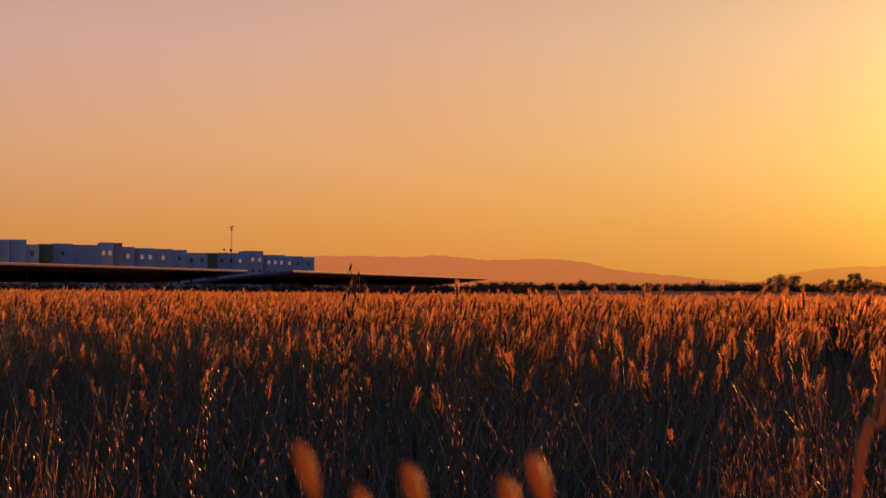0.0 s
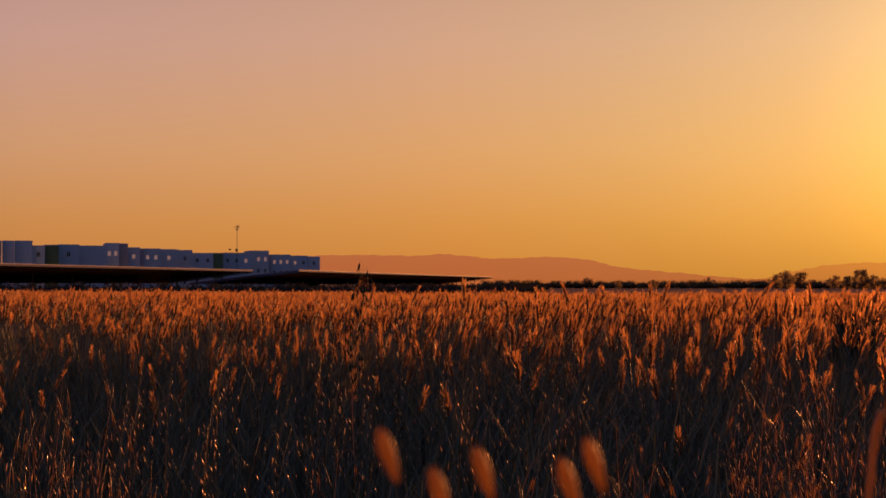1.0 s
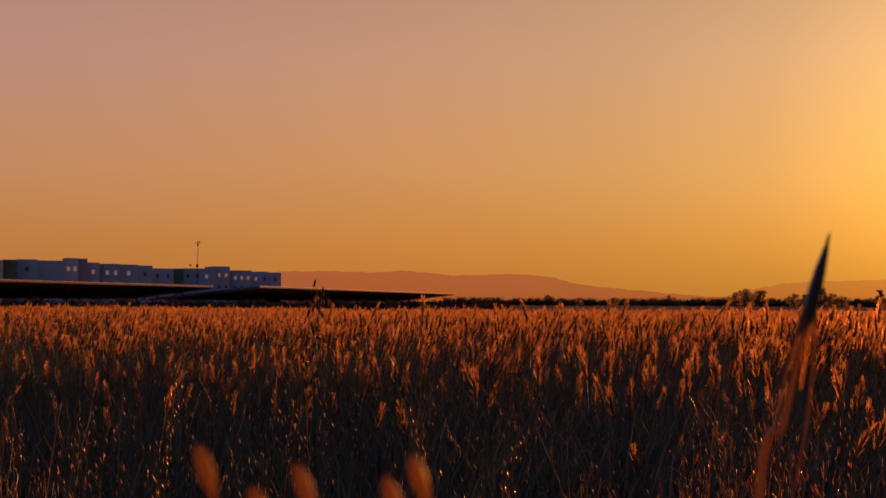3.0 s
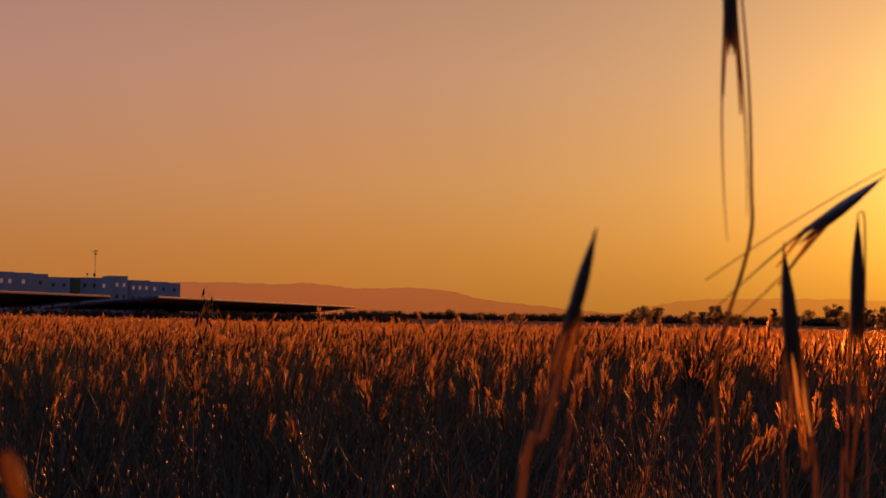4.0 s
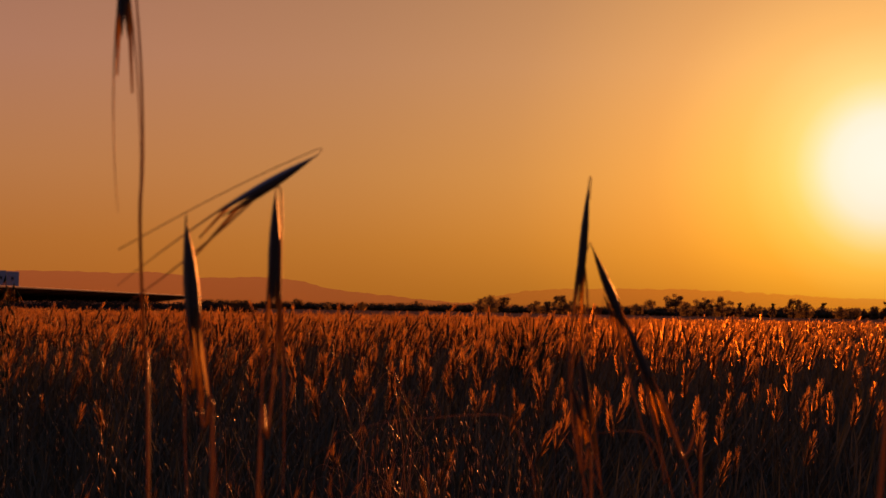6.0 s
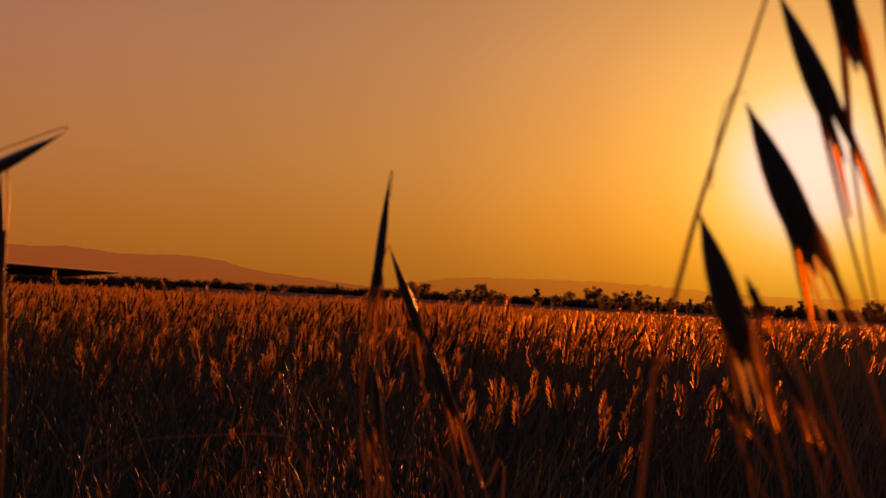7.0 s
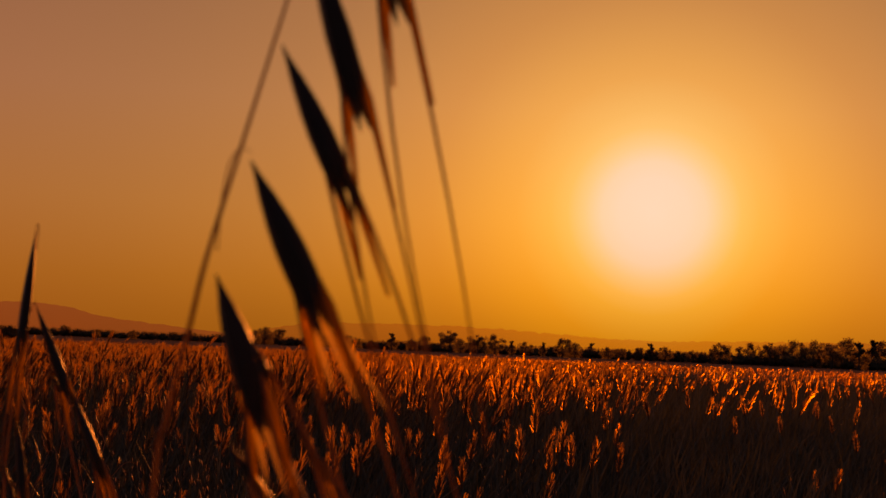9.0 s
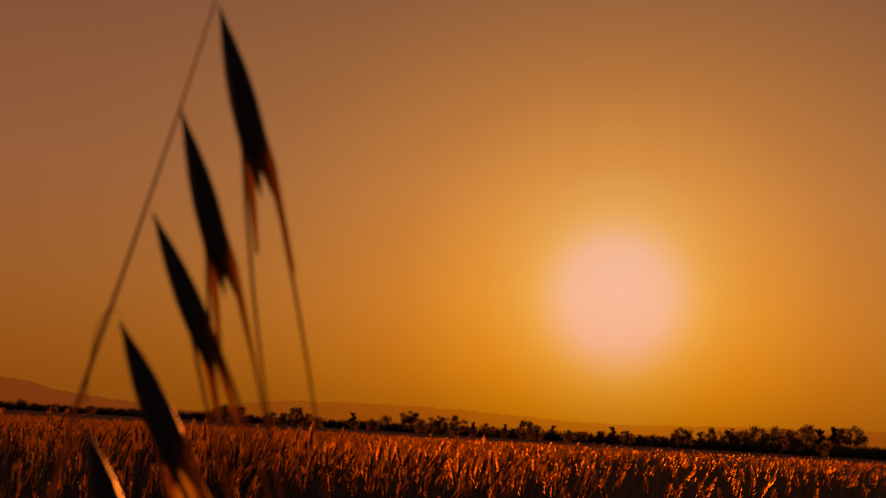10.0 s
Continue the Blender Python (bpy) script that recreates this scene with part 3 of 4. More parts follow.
hedge("hedge", "dark low scrub along the far field edge", [spot(850, 499, 360)[0:1] + (360, 2.1), spot(1060, 497, 360)[0:1] + (360, 2.0), spot(1260, 497, 370)[0:1] + (370, 2.1),
      spot(1500, 497, 370)[0:1] + (370, 2.3), spot(2000, 492, 360)[0:1] + (360, 2.8), spot(2900, 492, 340)[0:1] + (340, 3.6)], 21, 3.0)
hedge("hedge_by_canopies", "dark scrub strip in front of the parking canopies", [(-46, 72, 1.02), (-24, 84, 1.0), (-6, 98, 1.0), (6, 130, 1.0), (14, 190, 1.05)], 22, 4.2, SCRUB)


# ---- the grain field ----
def wheat_ear(seed, rows=9, awns=True):
    """An ear on its own axis from z=0: a narrow dark spindle scalloped by its kernels, in a brush of long fine awns."""
    rng = random.Random(seed)
    g = Geo()
    length, sides = 0.074, 5
    vs, fs, slots = [], [], []
    rings = rows * 2 + 1
    for i in range(rings):
        q = i / (rings - 1)
        body = math.sin(math.pi * min(1, 0.16 + 0.78 * q)) ** 0.7
        r = 0.0048 * body * (1.12 if i % 2 else 0.8) + 0.0006
        for k in range(sides):
            a = 2 * math.pi * (k + 0.5 * (i // 2 % 2)) / sides
            vs.append(Vector((r * math.cos(a), r * math.sin(a), length * q + rng.uniform(-0.0006, 0.0006))))
    for i in range(rings - 1):
        for k in range(sides):
            fs.append((i * sides + k, i * sides + (k + 1) % sides, (i + 1) * sides + (k + 1) % sides, (i + 1) * sides + k))
            slots.append(0)
    fs.append(tuple(range((rings - 1) * sides, rings * sides)))
    slots.append(0)
    if awns:
        count, wide = (46, 0.0022) if rows > 4 else (20, 0.0036)
        ring_starts = list(range(1, rings - 1)) + [rings - 1] * 2
        for i in range(count):
            ring = ring_starts[i * len(ring_starts) // count]
            root = ring * sides + rng.randrange(sides)
            p = vs[root]
            out = Vector((p.x, p.y, 0)).normalized()
            out = Matrix.Rotation(rng.uniform(-0.5, 0.5), 3, "Z") @ out
            q = p.z / length
            e = p + out * rng.uniform(0.006, 0.0145) * (1.1 - 0.35 * q) + Vector((0, 0, rng.uniform(0.016, 0.032)))
            base = len(vs)
            side = Vector((-out.y, out.x, 0)) * wide
            vs += [p + side, e + side * 0.75, e]
            fs.append((root, base, base + 1, base + 2))
            slots.append(1)
    g.v, g.f, g.s = vs, fs, slots
    return g


def wheat_plant(seed, rows=9, awns=True, sides=4, leaves=3, height=0.80):
    """Stalk, leaves and ear, 0.78 m to the ear's foot."""
    rng = random.Random(seed)
    parts = {}
    s = Geo()
    s.tube([(0, 0, 0), (0.004, 0.002, height * 0.4), (0.0, 0, height * 0.8), (0, 0, height)], [0.0022, 0.002, 0.0016, 0.0012], sides, 2)
    parts["stem"] = s
    ls = []
    for i in range(leaves):
        l = Geo()
        z = height * (0.45 + 0.17 * i) + rng.uniform(-0.03, 0.03)
        a = rng.uniform(0, 6.28)
        d = Vector((math.cos(a), math.sin(a), 0))
        n = 6
        reach, rise, drop = rng.uniform(0.08, 0.16), rng.uniform(0.08, 0.16), rng.uniform(0.05, 0.2)
        pts = [Vector((0, 0, z)) + d * reach * q + Vector((0, 0, rise * q * 1.6 - drop * q * q * 1.6)) for q in [k / (n - 1) for k in range(n)]]
        l.ribbon(pts, [0.004, 0.008, 0.009, 0.008, 0.005, 0.0008], (-d.y, d.x, 0.2), 3)
        ls.append(l)
    parts["leaves"] = ls
    ear = wheat_ear(seed + 50, rows, awns)
    tilt = Matrix.Rotation(rng.uniform(-0.32, 0.32), 3, "Y") @ Matrix.Rotation(rng.uniform(-0.25, 0.25), 3, "X")
    ear.v = [tilt @ p + Vector((0, 0, height)) for p in ear.v]
    parts["ear"] = ear
    return parts


def joined(parts):
    g = Geo()
    for p in (parts["stem"], *parts["leaves"], parts["ear"]):
        base = len(g.v)
        g.v += p.v
        g.f += [tuple(base + i for i in f) for f in p.f]
        g.s += p.s
    return g


CROP_MATS = [EAR, AWN, SHADED_STRAW, BLADE]
STAND = ((-24, -9, 25, 31), (0.55, 1.0, 1.0, 0.22))
# share of extra grass, added where the field should look dimmer
DIM_SIDE = ((24, 30), (0.0, 1.0))


# the ripe crop begins along a slanting line; its height rises from that edge
EDGE_IN, EDGE_H = (-1.6, 0.0, 0.6, 2.0, 4.0, 12.0, 28.0, 50.0), (0.70, 0.82, 0.85, 0.862, 0.855, 0.80, 0.70, 0.62)


def inside(x, y):
    """Metres behind the crop's front edge."""
    return (y + 0.85 * x - 5.3 - 1.3 * np.maximum(0, x - 1.15) + 0.22 * np.sin(x * 3.1) + 0.15 * np.sin(x * 7.3 + 1)) / 1.28


def crop_places(rng, r0, r1, per_m2, spread, front=0.0, back=1e9, height=None, a0=-27, a1=54, share=None):
    n = int(0.5 * (r1 * r1 - r0 * r0) * math.radians(a1 - a0) * per_m2)
    r = np.sqrt(rng.uniform(r0 * r0, r1 * r1, n))
    a = np.radians(rng.uniform(a0, a1, n))
    x, y = r * np.sin(a), r * np.cos(a)
    deep = inside(x, y)
    keep = (deep > front) & (deep < back)
    if share:
        # ears are thinned at both sides to imitate dimmer light there
        keep &= rng.random(n) < np.interp(np.degrees(a), *share)
    x, y, r, deep = x[keep], y[keep], r[keep], deep[keep]
    n = len(x)
    wave = 0.02 * np.sin(x * 1.3 + 0.7 * np.sin(y * 0.9)) + 0.018 * np.sin(y * 1.1 + x * 0.4)
    if height is None:
        height = np.interp(deep, EDGE_IN, EDGE_H)
    elif height == "margin":
        height = np.interp(deep, (-5.0, -3.0, -2.0, -1.0, 0.3), (0.38, 0.50, 0.63, 0.73, 0.80))
    h = height + rng.normal(0, spread, n) + wave
    h = np.clip(h, 0.3, 1.02)
    return np.stack([x, y, np.zeros(n), rng.uniform(0, 6.28, n), np.abs(rng.normal(0.12, 0.13, n)) + 0.02,
                     rng.normal(0.0, 0.9, n), h / 0.875], -1)


def far_plant(wide):
    """A stalk's top seen from afar: the dark spindle of an ear in its brush of awns, on a strip of straw."""
    g = Geo()
    g.grain((0, 0, 0.80), (0.003, 0, 0.875), 0.0075 * wide, 0.0075 * wide, 0)
    for k in range(4):
        a = 0.4 + k * 1.57
        u = Vector((math.cos(a), math.sin(a), 0))
        w = Vector((-u.y, u.x, 0)) * 0.0042 * wide
        g.add([u * 0.003 * wide - w + Vector((0, 0, 0.805)), u * 0.003 * wide + w + Vector((0, 0, 0.805)), u * 0.011 * wide + Vector((0, 0, 0.90 - 0.012 * k))], [(0, 1, 2)], 1)
    g.ribbon([(0, 0, 0.45), (0, 0, 0.80)], [0.004 * wide, 0.003 * wide], (0.7, 0.7, 0), 2)
    return g


def make_crop():
    rng = np.random.default_rng(7)
    for band, (r0, r1, dens, rows, leaves, kinds, front, back) in enumerate((
            (2.6, 7.0, 10, 5, 2, 2, -1.5, 0.0), (3.2, 7.8, 74, 5, 1, 8, 0.0, 1e9), (7.8, 14, 42, 3, 0, 5, 0.0, 1e9), (14, 36, 30, 0, 0, 2, 0, 1e9), (36, 52, 16, 0, 0, 1, 0, 1e9))):
        for k in range(kinds):
            g = joined(wheat_plant(band * 20 + k, rows, True, 3, leaves)) if rows else far_plant(1.2 + 1.2 * (band - 3))
            places = crop_places(rng, r0, r1, dens / kinds, 0.042 if r0 < 7 else 0.036, front, back, share=STAND)
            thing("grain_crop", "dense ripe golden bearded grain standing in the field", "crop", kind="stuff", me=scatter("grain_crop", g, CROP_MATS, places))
    # the field goes on at both sides of the margin, and the margin's grass behind
    g = far_plant(2.0)
    around = np.concatenate([crop_places(rng, 4.5, 30, 7, 0.04, 0, 1e9, None, -88, -27), crop_places(rng, 4.5, 30, 7, 0.04, 0, 1e9, None, 54, 100)])
    thing("grain_crop", "dense ripe golden bearded grain standing in the field", "crop", kind="stuff", me=scatter("grain_crop", g, CROP_MATS, around))
    # tall ears that stand out of the crop
    g = joined(wheat_plant(91, 6, True, 3, 2))
    tall = []
    for i in range(22):
        r, a = rng.uniform(6.9, 8.4), math.radians(rng.normal(17.0, 1.6))
        tall.append((r * math.sin(a), r * math.cos(a), 0, rng.uniform(0, 6.28), rng.uniform(0.02, 0.1), rng.normal(0, 1), rng.uniform(0.94, 1.0) / 0.9))
    for i in range(60):
        r, a = rng.uniform(5.5, 14), math.radians(rng.uniform(-22, 28))
        tall.append((r * math.sin(a), r * math.cos(a), 0, rng.uniform(0, 6.28), rng.uniform(0.02, 0.1), rng.normal(0, 1), rng.uniform(0.88, 0.95) / 0.9))
    thing("tall_grain", "taller bearded grain stalks rising above the crop", "crop", kind="stuff", me=scatter("tall_grain", g, CROP_MATS, np.array(tall)))
    # leafy undergrowth between the stalks of the field's edge
    b = Geo()
    rl = random.Random(5)
    for i in range(7):
        a = rl.uniform(0, 6.28)
        d = Vector((math.cos(a), math.sin(a), 0))
        h, reach = rl.uniform(0.5, 0.86), rl.uniform(0.03, 0.12)
        b.ribbon([d * 0.01, d * reach * 0.3 + Vector((0, 0, h * 0.5)), d * reach * 0.7 + Vector((0, 0, h * 0.85)), d * reach * 1.6 + Vector((0, 0, h))],
                 [0.005, 0.007, 0.006, 0.0006], (-d.y, d.x, 0), 3)
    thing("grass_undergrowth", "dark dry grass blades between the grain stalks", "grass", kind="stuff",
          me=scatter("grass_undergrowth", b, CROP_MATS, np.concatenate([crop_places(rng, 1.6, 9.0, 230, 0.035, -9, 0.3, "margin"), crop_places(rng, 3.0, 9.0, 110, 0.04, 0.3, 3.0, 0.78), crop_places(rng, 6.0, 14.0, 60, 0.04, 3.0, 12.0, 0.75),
                                                                           crop_places(rng, 4.0, 9.0, 90, 0.05, 0.3, 9.0, 0.84, 24, 54, DIM_SIDE), crop_places(rng, 9.0, 30.0, 30, 0.05, 0.3, 40.0, 0.76, 24, 54, DIM_SIDE),
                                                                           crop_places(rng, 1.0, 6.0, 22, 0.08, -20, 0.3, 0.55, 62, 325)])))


make_crop()


def make_gap_shade():
    """A dark clump of broad, close leaves, added where a gap in the crop lies in shadow."""
    rng = random.Random(9)
    g = Geo()
    for i in range(100):
        x, y = rng.gauss(0, 0.05), rng.gauss(0, 0.1)
        a, h = rng.uniform(0, 6.28), rng.uniform(0.82, 0.99) - 0.7 * abs(x)
        d = Vector((math.cos(a), math.sin(a), 0))
        reach = rng.uniform(0.02, 0.10)
        g.ribbon([(x, y, 0), (x + d.x * reach * 0.3, y + d.y * reach * 0.3, h * 0.6), (x + d.x * reach * 0.7, y + d.y * reach * 0.7, h * 0.9),
                  (x + d.x * reach * 1.4, y + d.y * reach * 1.4, h)], [0.008, 0.015, 0.014, 0.001], (-d.y, d.x, 0.1))
    ob = thing("weed_clump", "dark leafy clump added for the shadow of a gap in the grain", "weeds", kind="stuff", me=g.mesh("weed_clump", SHADE_GREEN))
    ob.location = (1.93, 6.5, 0)


make_gap_shade()


def make_edge_plants():
    """The stalks of the field's first row, each a thing of its own."""
    rng = random.Random(31)
    kinds = []
    for k in range(6):
        p = wheat_plant(200 + k, 7, True, 5, 2)
        top = thing("grain_stalk", "ripe bearded grain stalk at the edge of the field", "grain stalk", "grain stalks along the field edge")
        part("stem", p["stem"].mesh("stem", CROP_MATS), top)
        for l in p["leaves"]:
            part("leaf", l.mesh("leaf", CROP_MATS), top)
        part("ear", p["ear"].mesh("ear", CROP_MATS), top)
        kinds.append(top)
    for i in range(125):
        a = math.radians(rng.uniform(-21, 29))
        r = (4.75 + rng.uniform(-0.25, 0.6)) / (math.cos(a) + 0.8 * math.sin(a))
        m = (Matrix.Translation((r * math.sin(a), r * math.cos(a), 0)) @ Matrix.Rotation(rng.gauss(0, 0.06), 4, "Y") @ Matrix.Rotation(rng.uniform(0, 6.28), 4, "Z")
             @ Matrix.Scale(min(rng.gauss(0.88, 0.05), 0.98), 4))
        if i < 6:
            kinds[i].matrix_world = m
        else:
            copy_thing(kinds[i % 6], m @ Matrix.Scale(1 / kinds[i % 6].scale[0], 4))


make_edge_plants()


# ---- wild oats close to the camera ----
def spikelet(tip, end, width=0.0042, awn=0.04, gap=0.5, seed=0, roll=0.0, bloom=False):
    """Two boat-shaped glumes that hang from tip towards end, with pale husks between them and two long awns. Returns glumes, husks, awns."""
    rng = random.Random(seed)
    tip, end = Vector(tip), Vector(end)
    d = end - tip
    length = d.length
    d.normalize()
    across = d.cross(Vector((0, 1, 0))).normalized()
    deep = across.cross(d)
    c, s = math.cos(roll), math.sin(roll)
    across, deep = across * c + deep * s, deep * c - across * s
    glumes = []
    prof = [(0.0, 0.05), (0.08, 0.22), (0.2, 0.55), (0.35, 0.85), (0.5, 1.0), (0.64, 0.92), (0.78, 0.66), (0.9, 0.34), (1.0, 0.03)]
    for sgn in (-1, 1):
        g = Geo()
        vs = []
        for q, w in prof:
            # each glume covers its own half; the tips part towards the open end
            centre = tip + d * length * q + across * sgn * width * (0.05 * w + gap * max(0, q - 0.45) ** 1.2)
            for k in range(7):
                a = math.pi * (k / 6)
                vs.append(centre + across * sgn * math.sin(a) * width * 0.42 * w + deep * math.cos(a) * width * 0.42 * w - across * sgn * width * 0.12 * w)
        fs = [(i * 7 + k, i * 7 + k + 1, (i + 1) * 7 + k + 1, (i + 1) * 7 + k) for i in range(len(prof) - 1) for k in range(6)]
        g.add(vs, fs)
        glumes.append(g)
    husks = []
    for k in range(2):
        h = Geo()
        off = across * (k - 0.5) * width * 0.3 + deep * (0.5 - k) * width * 0.25
        h.tube([tip + d * length * 0.35 + off, tip + d * length * 0.6 + off, tip + d * length * 0.85 + off * 1.5, tip + (d * 1.02 + Vector((0, 0, -0.12))) * length * (1.12 + 0.12 * k) + off * 2.2],
               [0.0004, width * 0.15, width * 0.13, 0.0002], 6)
        husks.append(h)
    if bloom:
        # the open husks hang out of the glumes as thin petals
        for k in range(3):
            h = Geo()
            lean = across * (k - 1) * width * 0.34
            run = [tip + d * length * q + lean * (q - 0.45) * 1.5 for q in (0.62, 0.78, 0.94, 1.10, 1.24 + 0.1 * k)]
            h.ribbon(run, [width * w for w in (0.07, 0.16, 0.18, 0.12, 0.02)], (across + deep * 0.25 * (k - 1)).normalized())
            husks.append(h)
    awns = []
    for k in range(2):
        w = Geo()
        p0 = tip + d * length * 0.7 + across * (k - 0.5) * width * 0.6
        p1 = p0 + (d + Vector((0, 0, -0.45 * d.z * d.z))).normalized() * (length * 0.3 + awn * rng.uniform(0.8, 1.15)) + across * (k - 0.5) * rng.uniform(0.0, 0.004)
        pts = bend(p0, p1, across * (k - 0.5) * rng.uniform(0.0005, 0.003), 7)
        w.tube(pts, [0.0003, 0.00027, 0.00024, 0.0002, 0.00016, 0.00012, 0.00008], 4)
        awns.append(w)
    return glumes, husks, awns


def wild_oat(label, stems, spikelets, group="wild oats close to the path", radius=0.0006, hairs=(), glume=GLUME):
    """A wild oat plant. stems: polylines in the world; spikelets: (tip, end, width, awn)."""
    top = thing("wild_oat", label, "wild oat", group)
    for st in (*stems, *hairs):
        g = Geo()
        thick = radius * (0.35 if st in hairs else 1.0)
        pts = [Vector(p) for p in st]
        fine = []
        for i in range(len(pts) - 1):
            a, b, c, e = pts[max(i - 1, 0)], pts[i], pts[i + 1], pts[min(i + 2, len(pts) - 1)]
            for k in range(4):
                q = k / 4
                fine.append(0.5 * ((2 * b) + (c - a) * q + (2 * a - 5 * b + 4 * c - e) * q * q + (3 * b - a - 3 * c + e) * q ** 3))
        fine.append(pts[-1])
        n = len(fine)
        g.tube(fine, [thick * (0.35 + 0.7 * min(1, 2.2 * i / n)) for i in range(n)], 6)
        part("stem", g.mesh("stem", OAT_AWN, True), top)
    for i, (tip, end, width, awn, *bloom) in enumerate(spikelets):
        gl, hu, aw = spikelet(tip, end, width, awn, 0.32, i + len(label), 0.5 * math.sin(i * 2.3), bool(bloom))
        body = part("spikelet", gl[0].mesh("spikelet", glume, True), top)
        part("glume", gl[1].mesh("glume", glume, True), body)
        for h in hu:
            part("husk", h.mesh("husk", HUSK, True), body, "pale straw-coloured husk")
        for w in aw:
            part("awn", w.mesh("awn", OAT_AWN), body)
    return top


wild_oat("drooping dry wild oat with dark closed spikelets against the sun",
         [[(0.2491, 0.1672, 1.0650), (0.2464, 0.1703, 1.0512), (0.2441, 0.1739, 1.0397), (0.2411, 0.1761, 1.0263), (0.2381, 0.1783, 1.0129), (0.2369, 0.1800, 1.0048), (0.2347, 0.1810, 0.9926), (0.2340, 0.1820, 0.9833), (0.231, 0.184, 0.900), (0.229, 0.196, 0.500), (0.227, 0.196, 0.000)]],
         [((0.2422, 0.1758, 1.0245), (0.2524, 0.1735, 1.0038), 0.0054, 0.035, True),
          ((0.2405, 0.1839, 1.0112), (0.2478, 0.1826, 0.9915), 0.0052, 0.030, True),
          ((0.2447, 0.1738, 1.0383), (0.2547, 0.1715, 1.0176), 0.0044, 0.045),
          ((0.2465, 0.1703, 1.0509), (0.2545, 0.1702, 1.0284), 0.0044, 0.045),
          ((0.2495, 0.1672, 1.0639), (0.2575, 0.1672, 1.0408), 0.0048, 0.045),
          ((0.2495, 0.1817, 0.9959), (0.2553, 0.1802, 0.9859), 0.0016, 0.015),
          ((0.2434, 0.1844, 0.9906), (0.2472, 0.1834, 0.9850), 0.0014, 0.010),
          ((0.2437, 0.1769, 1.0034), (0.2462, 0.1763, 0.9982), 0.0016, 0.020)], radius=0.0003,
         hairs=[[(0.2422, 0.1757, 1.0254), (0.2410, 0.1761, 1.0259), (0.2399, 0.1768, 1.0239), (0.2394, 0.1777, 1.0194), (0.2393, 0.1785, 1.0138)]])
wild_oat("slender dry wild oat with narrow closed spikelets in the sunset light",
         [[(0.2286, 0.3158, 1.0058), (0.2270, 0.3171, 0.9841), (0.2267, 0.3177, 0.9689), (0.2296, 0.3176, 0.9531), (0.2321, 0.3175, 0.9387), (0.228, 0.315, 0.700), (0.228, 0.315, 0.000)],
          [(0.2395, 0.3137, 0.9899), (0.2473, 0.3125, 0.9725), (0.2531, 0.3116, 0.9576), (0.2577, 0.3110, 0.9426), (0.248, 0.315, 0.700), (0.248, 0.315, 0.000)]],
         [((0.2295, 0.3149, 1.0246), (0.2276, 0.3165, 0.9943), 0.0030, 0.020),
          ((0.2304, 0.3153, 1.0089), (0.2392, 0.3139, 0.9876), 0.0031, 0.030),
          ((0.2384, 0.3140, 0.9917), (0.2470, 0.3126, 0.9712), 0.0031, 0.030),
          ((0.2282, 0.3167, 0.9852), (0.2310, 0.3167, 0.9659), 0.0027, 0.030),
          ((0.2263, 0.3176, 0.9758), (0.2294, 0.3172, 0.9652), 0.0018, 0.020),
          ((0.2335, 0.3150, 0.9972), (0.2364, 0.3145, 0.9903), 0.0009, 0.010)], radius=0.00034,
         hairs=[[(0.2293, 0.3150, 1.0232), (0.2296, 0.3149, 1.0252), (0.2300, 0.3149, 1.0250), (0.2298, 0.3151, 1.0200)],
                [(0.2306, 0.3153, 1.0087), (0.2300, 0.3154, 1.0092), (0.2287, 0.3159, 1.0045)],
                [(0.1667, 0.3374, 0.9560), (0.1803, 0.3329, 0.9636), (0.1942, 0.3286, 0.9658), (0.2093, 0.3240, 0.9669), (0.2135, 0.3228, 0.9645), (0.2167, 0.3222, 0.9579), (0.2188, 0.3219, 0.9507), (0.2222, 0.3226, 0.9192)],
                [(0.2227, 0.3189, 0.9646), (0.2278, 0.3178, 0.9588), (0.2325, 0.3169, 0.9527), (0.2346, 0.3165, 0.9477)],
                [(0.2339, 0.3149, 0.9966), (0.2321, 0.3156, 0.9901), (0.2297, 0.3162, 0.9883)],
                [(0.2293, 0.3161, 0.9944), (0.2287, 0.3165, 0.9880), (0.2283, 0.3168, 0.9829)],
                [(0.2312, 0.3168, 0.9628), (0.2386, 0.3150, 0.9638), (0.2442, 0.3136, 0.9631), (0.2475, 0.3129, 0.9586), (0.2492, 0.3128, 0.9510)]])
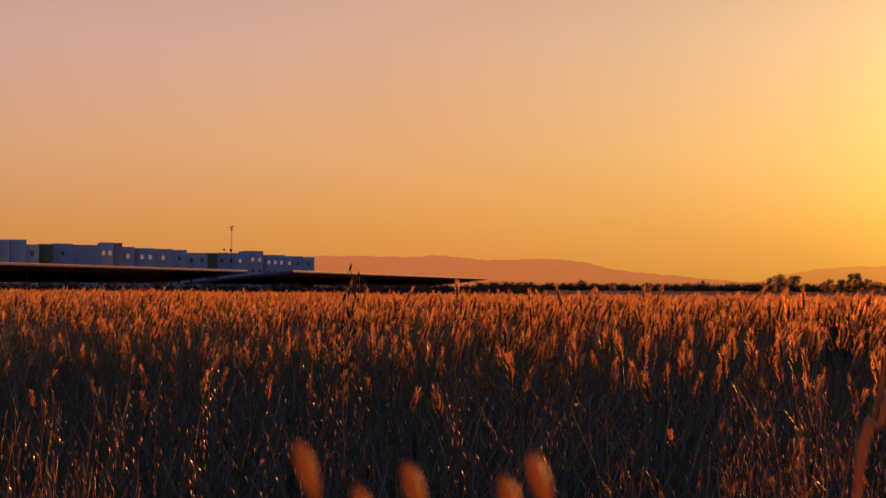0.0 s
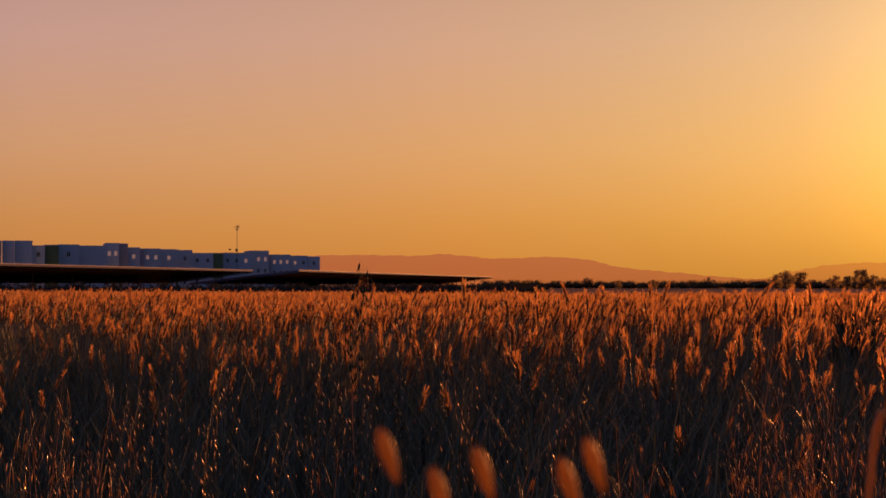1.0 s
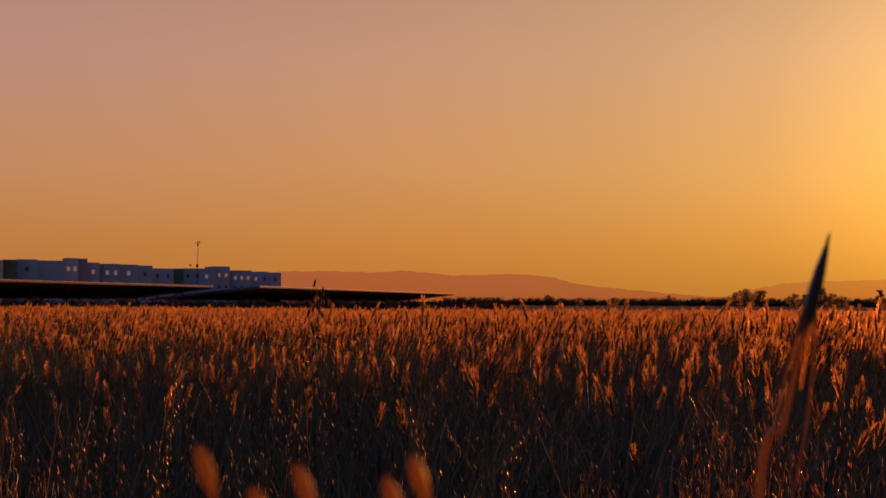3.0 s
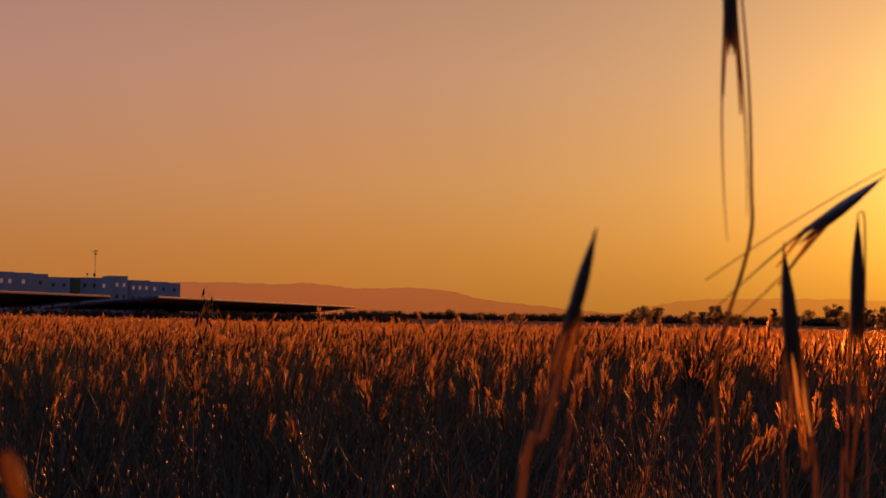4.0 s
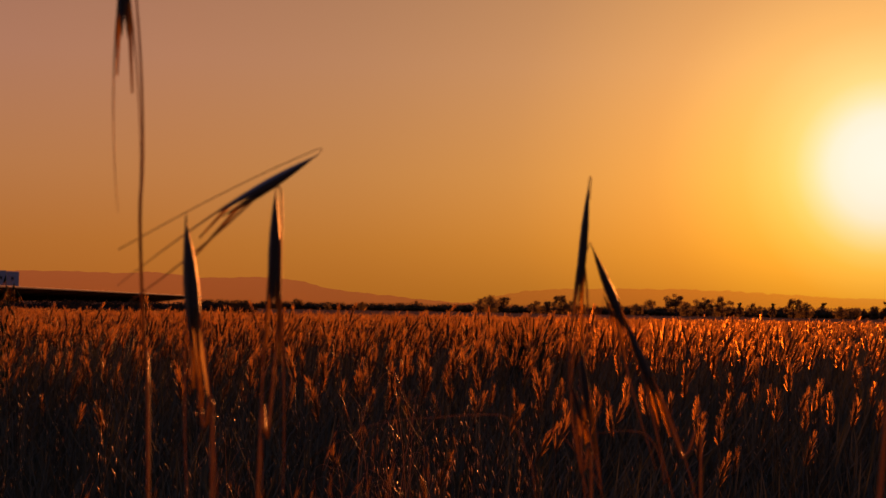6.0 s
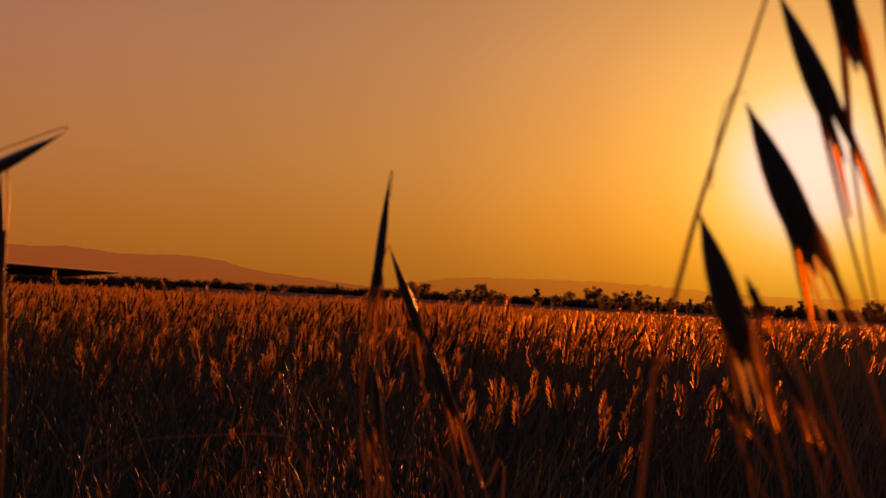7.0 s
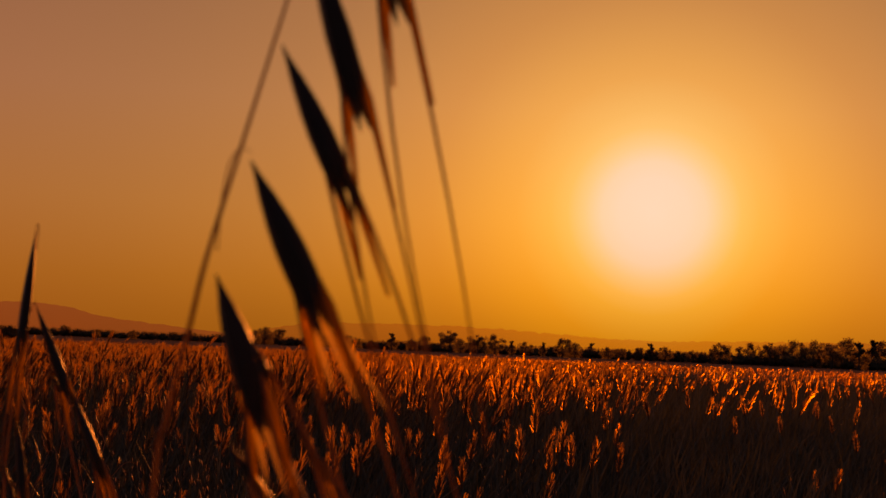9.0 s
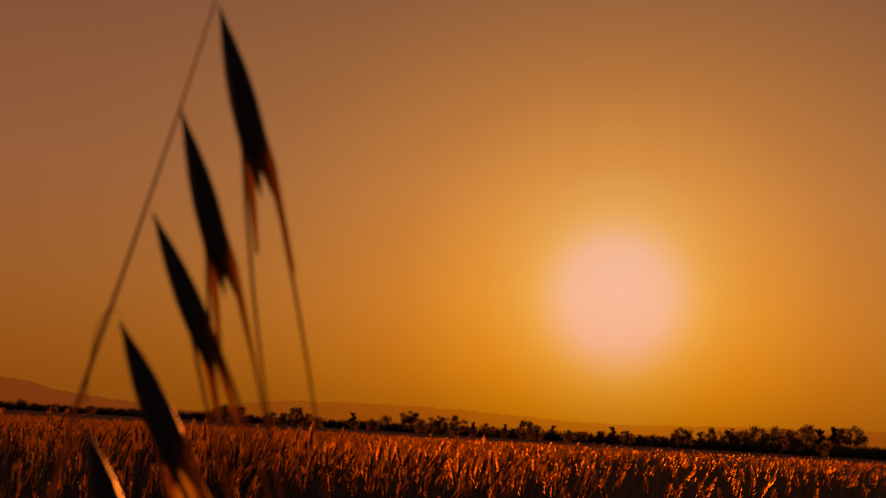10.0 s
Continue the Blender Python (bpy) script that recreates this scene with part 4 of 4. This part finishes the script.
wild_oat("tall dry wild oat with one spikelet tilted sideways",
         [[(0.1181, 0.2646, 1.0693), (0.1201, 0.2646, 1.0614), (0.1225, 0.2652, 1.0398), (0.1234, 0.2659, 1.0204), (0.1232, 0.2665, 1.0090), (0.1244, 0.2908, 0.9847), (0.1263, 0.2918, 0.9520), (0.131, 0.283, 0.700), (0.131, 0.283, 0.000)],
          [(0.1506, 0.2833, 1.0170), (0.1519, 0.2831, 1.0153), (0.1520, 0.2841, 0.9903), (0.1503, 0.2857, 0.9647), (0.1487, 0.2867, 0.9507), (0.147, 0.283, 0.700), (0.147, 0.283, 0.000)],
          [(0.1321, 0.2730, 1.0107), (0.1336, 0.2736, 0.9898), (0.1366, 0.2738, 0.9679), (0.1387, 0.2740, 0.9525), (0.139, 0.283, 0.700), (0.139, 0.283, 0.000)]],
         [((0.1607, 0.2942, 1.0259), (0.1392, 0.2862, 1.0114), 0.0036, 0.030),
          ((0.1506, 0.2833, 1.0172), (0.1509, 0.2844, 0.9914), 0.0036, 0.040),
          ((0.1320, 0.2731, 1.0101), (0.1348, 0.2736, 0.9833), 0.0042, 0.035, True),
          ((0.1183, 0.2646, 1.0693), (0.1194, 0.2655, 1.0437), 0.0036, 0.030)], radius=0.00034,
         hairs=[[(0.1600, 0.2940, 1.0256), (0.1613, 0.2944, 1.0266), (0.1604, 0.2942, 1.0270), (0.1490, 0.2900, 1.0212), (0.1345, 0.2850, 1.0130), (0.1190, 0.2790, 1.0034)]])
wild_oat("single dry wild oat spikelet on a bent stem",
         [[(0.0867, 0.2275, 1.0089), (0.0829, 0.2287, 0.9927), (0.0798, 0.2296, 0.9782), (0.0757, 0.2309, 0.9601), (0.066, 0.228, 0.800), (0.066, 0.228, 0.000)]],
         [((0.0870, 0.2275, 1.0096), (0.0826, 0.2287, 0.9922), 0.0030, 0.030)], radius=0.0006,
         hairs=[])
def make_low_oat():
    """Pale blunt husks close under the lens, each on a thin stem that leans away below it."""
    top = thing("wild_oat", "low dry wild oat with pale glowing husks", "wild oat", "wild oats close to the path")
    for dx, dz in ((0.0, 0.0), (0.0047, -0.0035), (0.0086, -0.0016), (0.0163, -0.0026), (0.0186, -0.0008)):
        tip = Vector((0.0021 + dx, 0.133, 0.9855 + dz))
        h = Geo()
        run = [tip + Vector((0.0016 * q, 0, -0.0048 * q)) for q in (0, 0.1, 0.28, 0.5, 0.75, 1.0)]
        h.tube(run, [0.0002, 0.0005, 0.0007, 0.0007, 0.0005, 0.00022], 8)
        part("husk", h.mesh("husk", PALE_HUSK, True), top, "pale blunt husk")
        st = Geo()
        st.tube([run[-1], run[-1] + Vector((0.0016, 0.0005, -0.006)), run[-1] + Vector((0.004, 0.002, -0.03)), (0.018, 0.140, 0.8), (0.018, 0.140, 0.0)],
                [0.0002, 0.0003, 0.0004, 0.0005, 0.0006], 6)
        part("stem", st.mesh("stem", SHADED_STRAW, True), top)


make_low_oat()

# ---- wild oats in front of the field ----
def panicle(seed, count, width=0.0024, spread=1.0, glume=GLUME):
    """A loose wild oat panicle on a 0.9 m culm, standing on its own origin."""
    rng = random.Random(seed)
    stems = [[(0, 0, 0), (0.01, 0, 0.4), (0.0, 0.01, 0.65), (0.01, 0, 0.8), (0.025, 0, 0.9)][::-1]]
    sp = []
    for i in range(count):
        z = 0.66 + 0.25 * i / count
        a = rng.uniform(0, 6.28)
        r = spread * rng.uniform(0.012, 0.05) * (1.15 - (z - 0.66) * 2.2)
        root = Vector((0.004 + 0.02 * max(0, (z - 0.78) / 0.12), 0.003, z))
        tip = root + Vector((r * math.cos(a), r * math.sin(a), rng.uniform(0.005, 0.03)))
        stems.append([tip, root.lerp(tip, 0.6) + Vector((0, 0, 0.01)), root])
        sp.append((tip, tip + Vector((rng.uniform(-0.006, 0.01), rng.uniform(-0.006, 0.006), -0.018)), width, 0.02))
    return wild_oat("loose dry wild oat panicle glinting in front of the crop", stems[:1], sp, "wild oats in front of the field", 0.00045, stems[1:], glume)


def make_front_oats():
    rng = random.Random(77)
    kinds = [panicle(k, c) for k, c in ((1, 11), (2, 9), (3, 13), (4, 7))]
    spots = []
    for a0, a1, n, r0, r1, h0, h1 in ((12.5, 16.5, 12, 1.1, 1.7, 0.84, 0.93), (-18, -13, 9, 1.1, 1.8, 0.82, 0.90), (3, 8, 6, 1.1, 1.8, 0.80, 0.86), (-12, 3, 7, 1.2, 2.0, 0.74, 0.83),
                                      (18, 34, 7, 1.2, 2.0, 0.74, 0.84), (34, 50, 5, 1.2, 2.0, 0.74, 0.84)):
        for i in range(n):
            spots.append((rng.uniform(a0, a1), rng.uniform(r0, r1), rng.uniform(h0, h1)))
    for i, (a, r, h) in enumerate(spots):
        a = radians(a)
        m = Matrix.Translation((r * math.sin(a), r * math.cos(a), 0)) @ Matrix.Rotation(rng.uniform(0, 6.28), 4, "Z") @ Matrix.Scale(h / 0.91, 4)
        if i < 4:
            kinds[i].matrix_world = m
        else:
            copy_thing(kinds[i % 4], m @ Matrix.Scale(1 / kinds[i % 4].scale[0], 4))


make_front_oats()


def make_margin_glints():
    """Oat tops, too many to count, in the margin's grass, with glints painted as pale husks."""
    rng = np.random.default_rng(44)
    rl = random.Random(4)
    for kind in range(3):
        g = Geo()
        g.tube([(0, 0, 0.2), (0.004, 0, 0.6), (0.01, 0.003, 0.8), (0.022, 0.004, 0.9)], [0.0008, 0.0007, 0.0005, 0.0003], 3, 1)
        for i in range(9):
            z = 0.64 + 0.26 * i / 9
            a, r = rl.uniform(0, 6.28), rl.uniform(0.006, 0.032)
            top = Vector((r * math.cos(a) + 0.015 * max(0, z - 0.7) / 0.2, r * math.sin(a), z))
            low = top + Vector((rl.uniform(0.0, 0.010), rl.uniform(-0.004, 0.004), -rl.uniform(0.012, 0.022)))
            g.grain(top, low, rl.uniform(0.0014, 0.0024), 0.0011, 0)
            g.tube([(0.008, 0.002, z - 0.02), top], [0.0002, 0.0002], 3, 1)
        rows = []
        for a0, a1, r0, r1, n in ((-21, -12, 1.7, 3.4, 17), (-12, 11, 2.2, 4.3, 34), (11, 18, 1.5, 3.4, 44), (18, 28, 2.2, 4.2, 9), (28, 48, 2.2, 4.2, 3)):
            for i in range(n):
                r, a = rng.uniform(r0, r1), math.radians(rng.uniform(a0, a1))
                rows.append((r * math.sin(a), r * math.cos(a), 0, rng.uniform(-0.7, 0.7), rng.uniform(0.0, 0.12), rng.normal(0, 1), rng.uniform(0.70, 0.94)))
        thing("wild_oat_tops", "wild oat tops coloured pale as glints in the dark field margin", "wild oats", kind="stuff", me=scatter("wild_oat_tops", g, [GLINT, SHADED_STRAW], np.array(rows)))


make_margin_glints()
lone_oat = panicle(6, 46, 0.0058, 0.42, SHADE_GREEN)
tagged(lone_oat, "tall dark wild oat standing out above the crop")
lone_oat.matrix_world = Matrix.Translation((-0.195, 3.1, 0)) @ Matrix.Scale(1.135, 4)
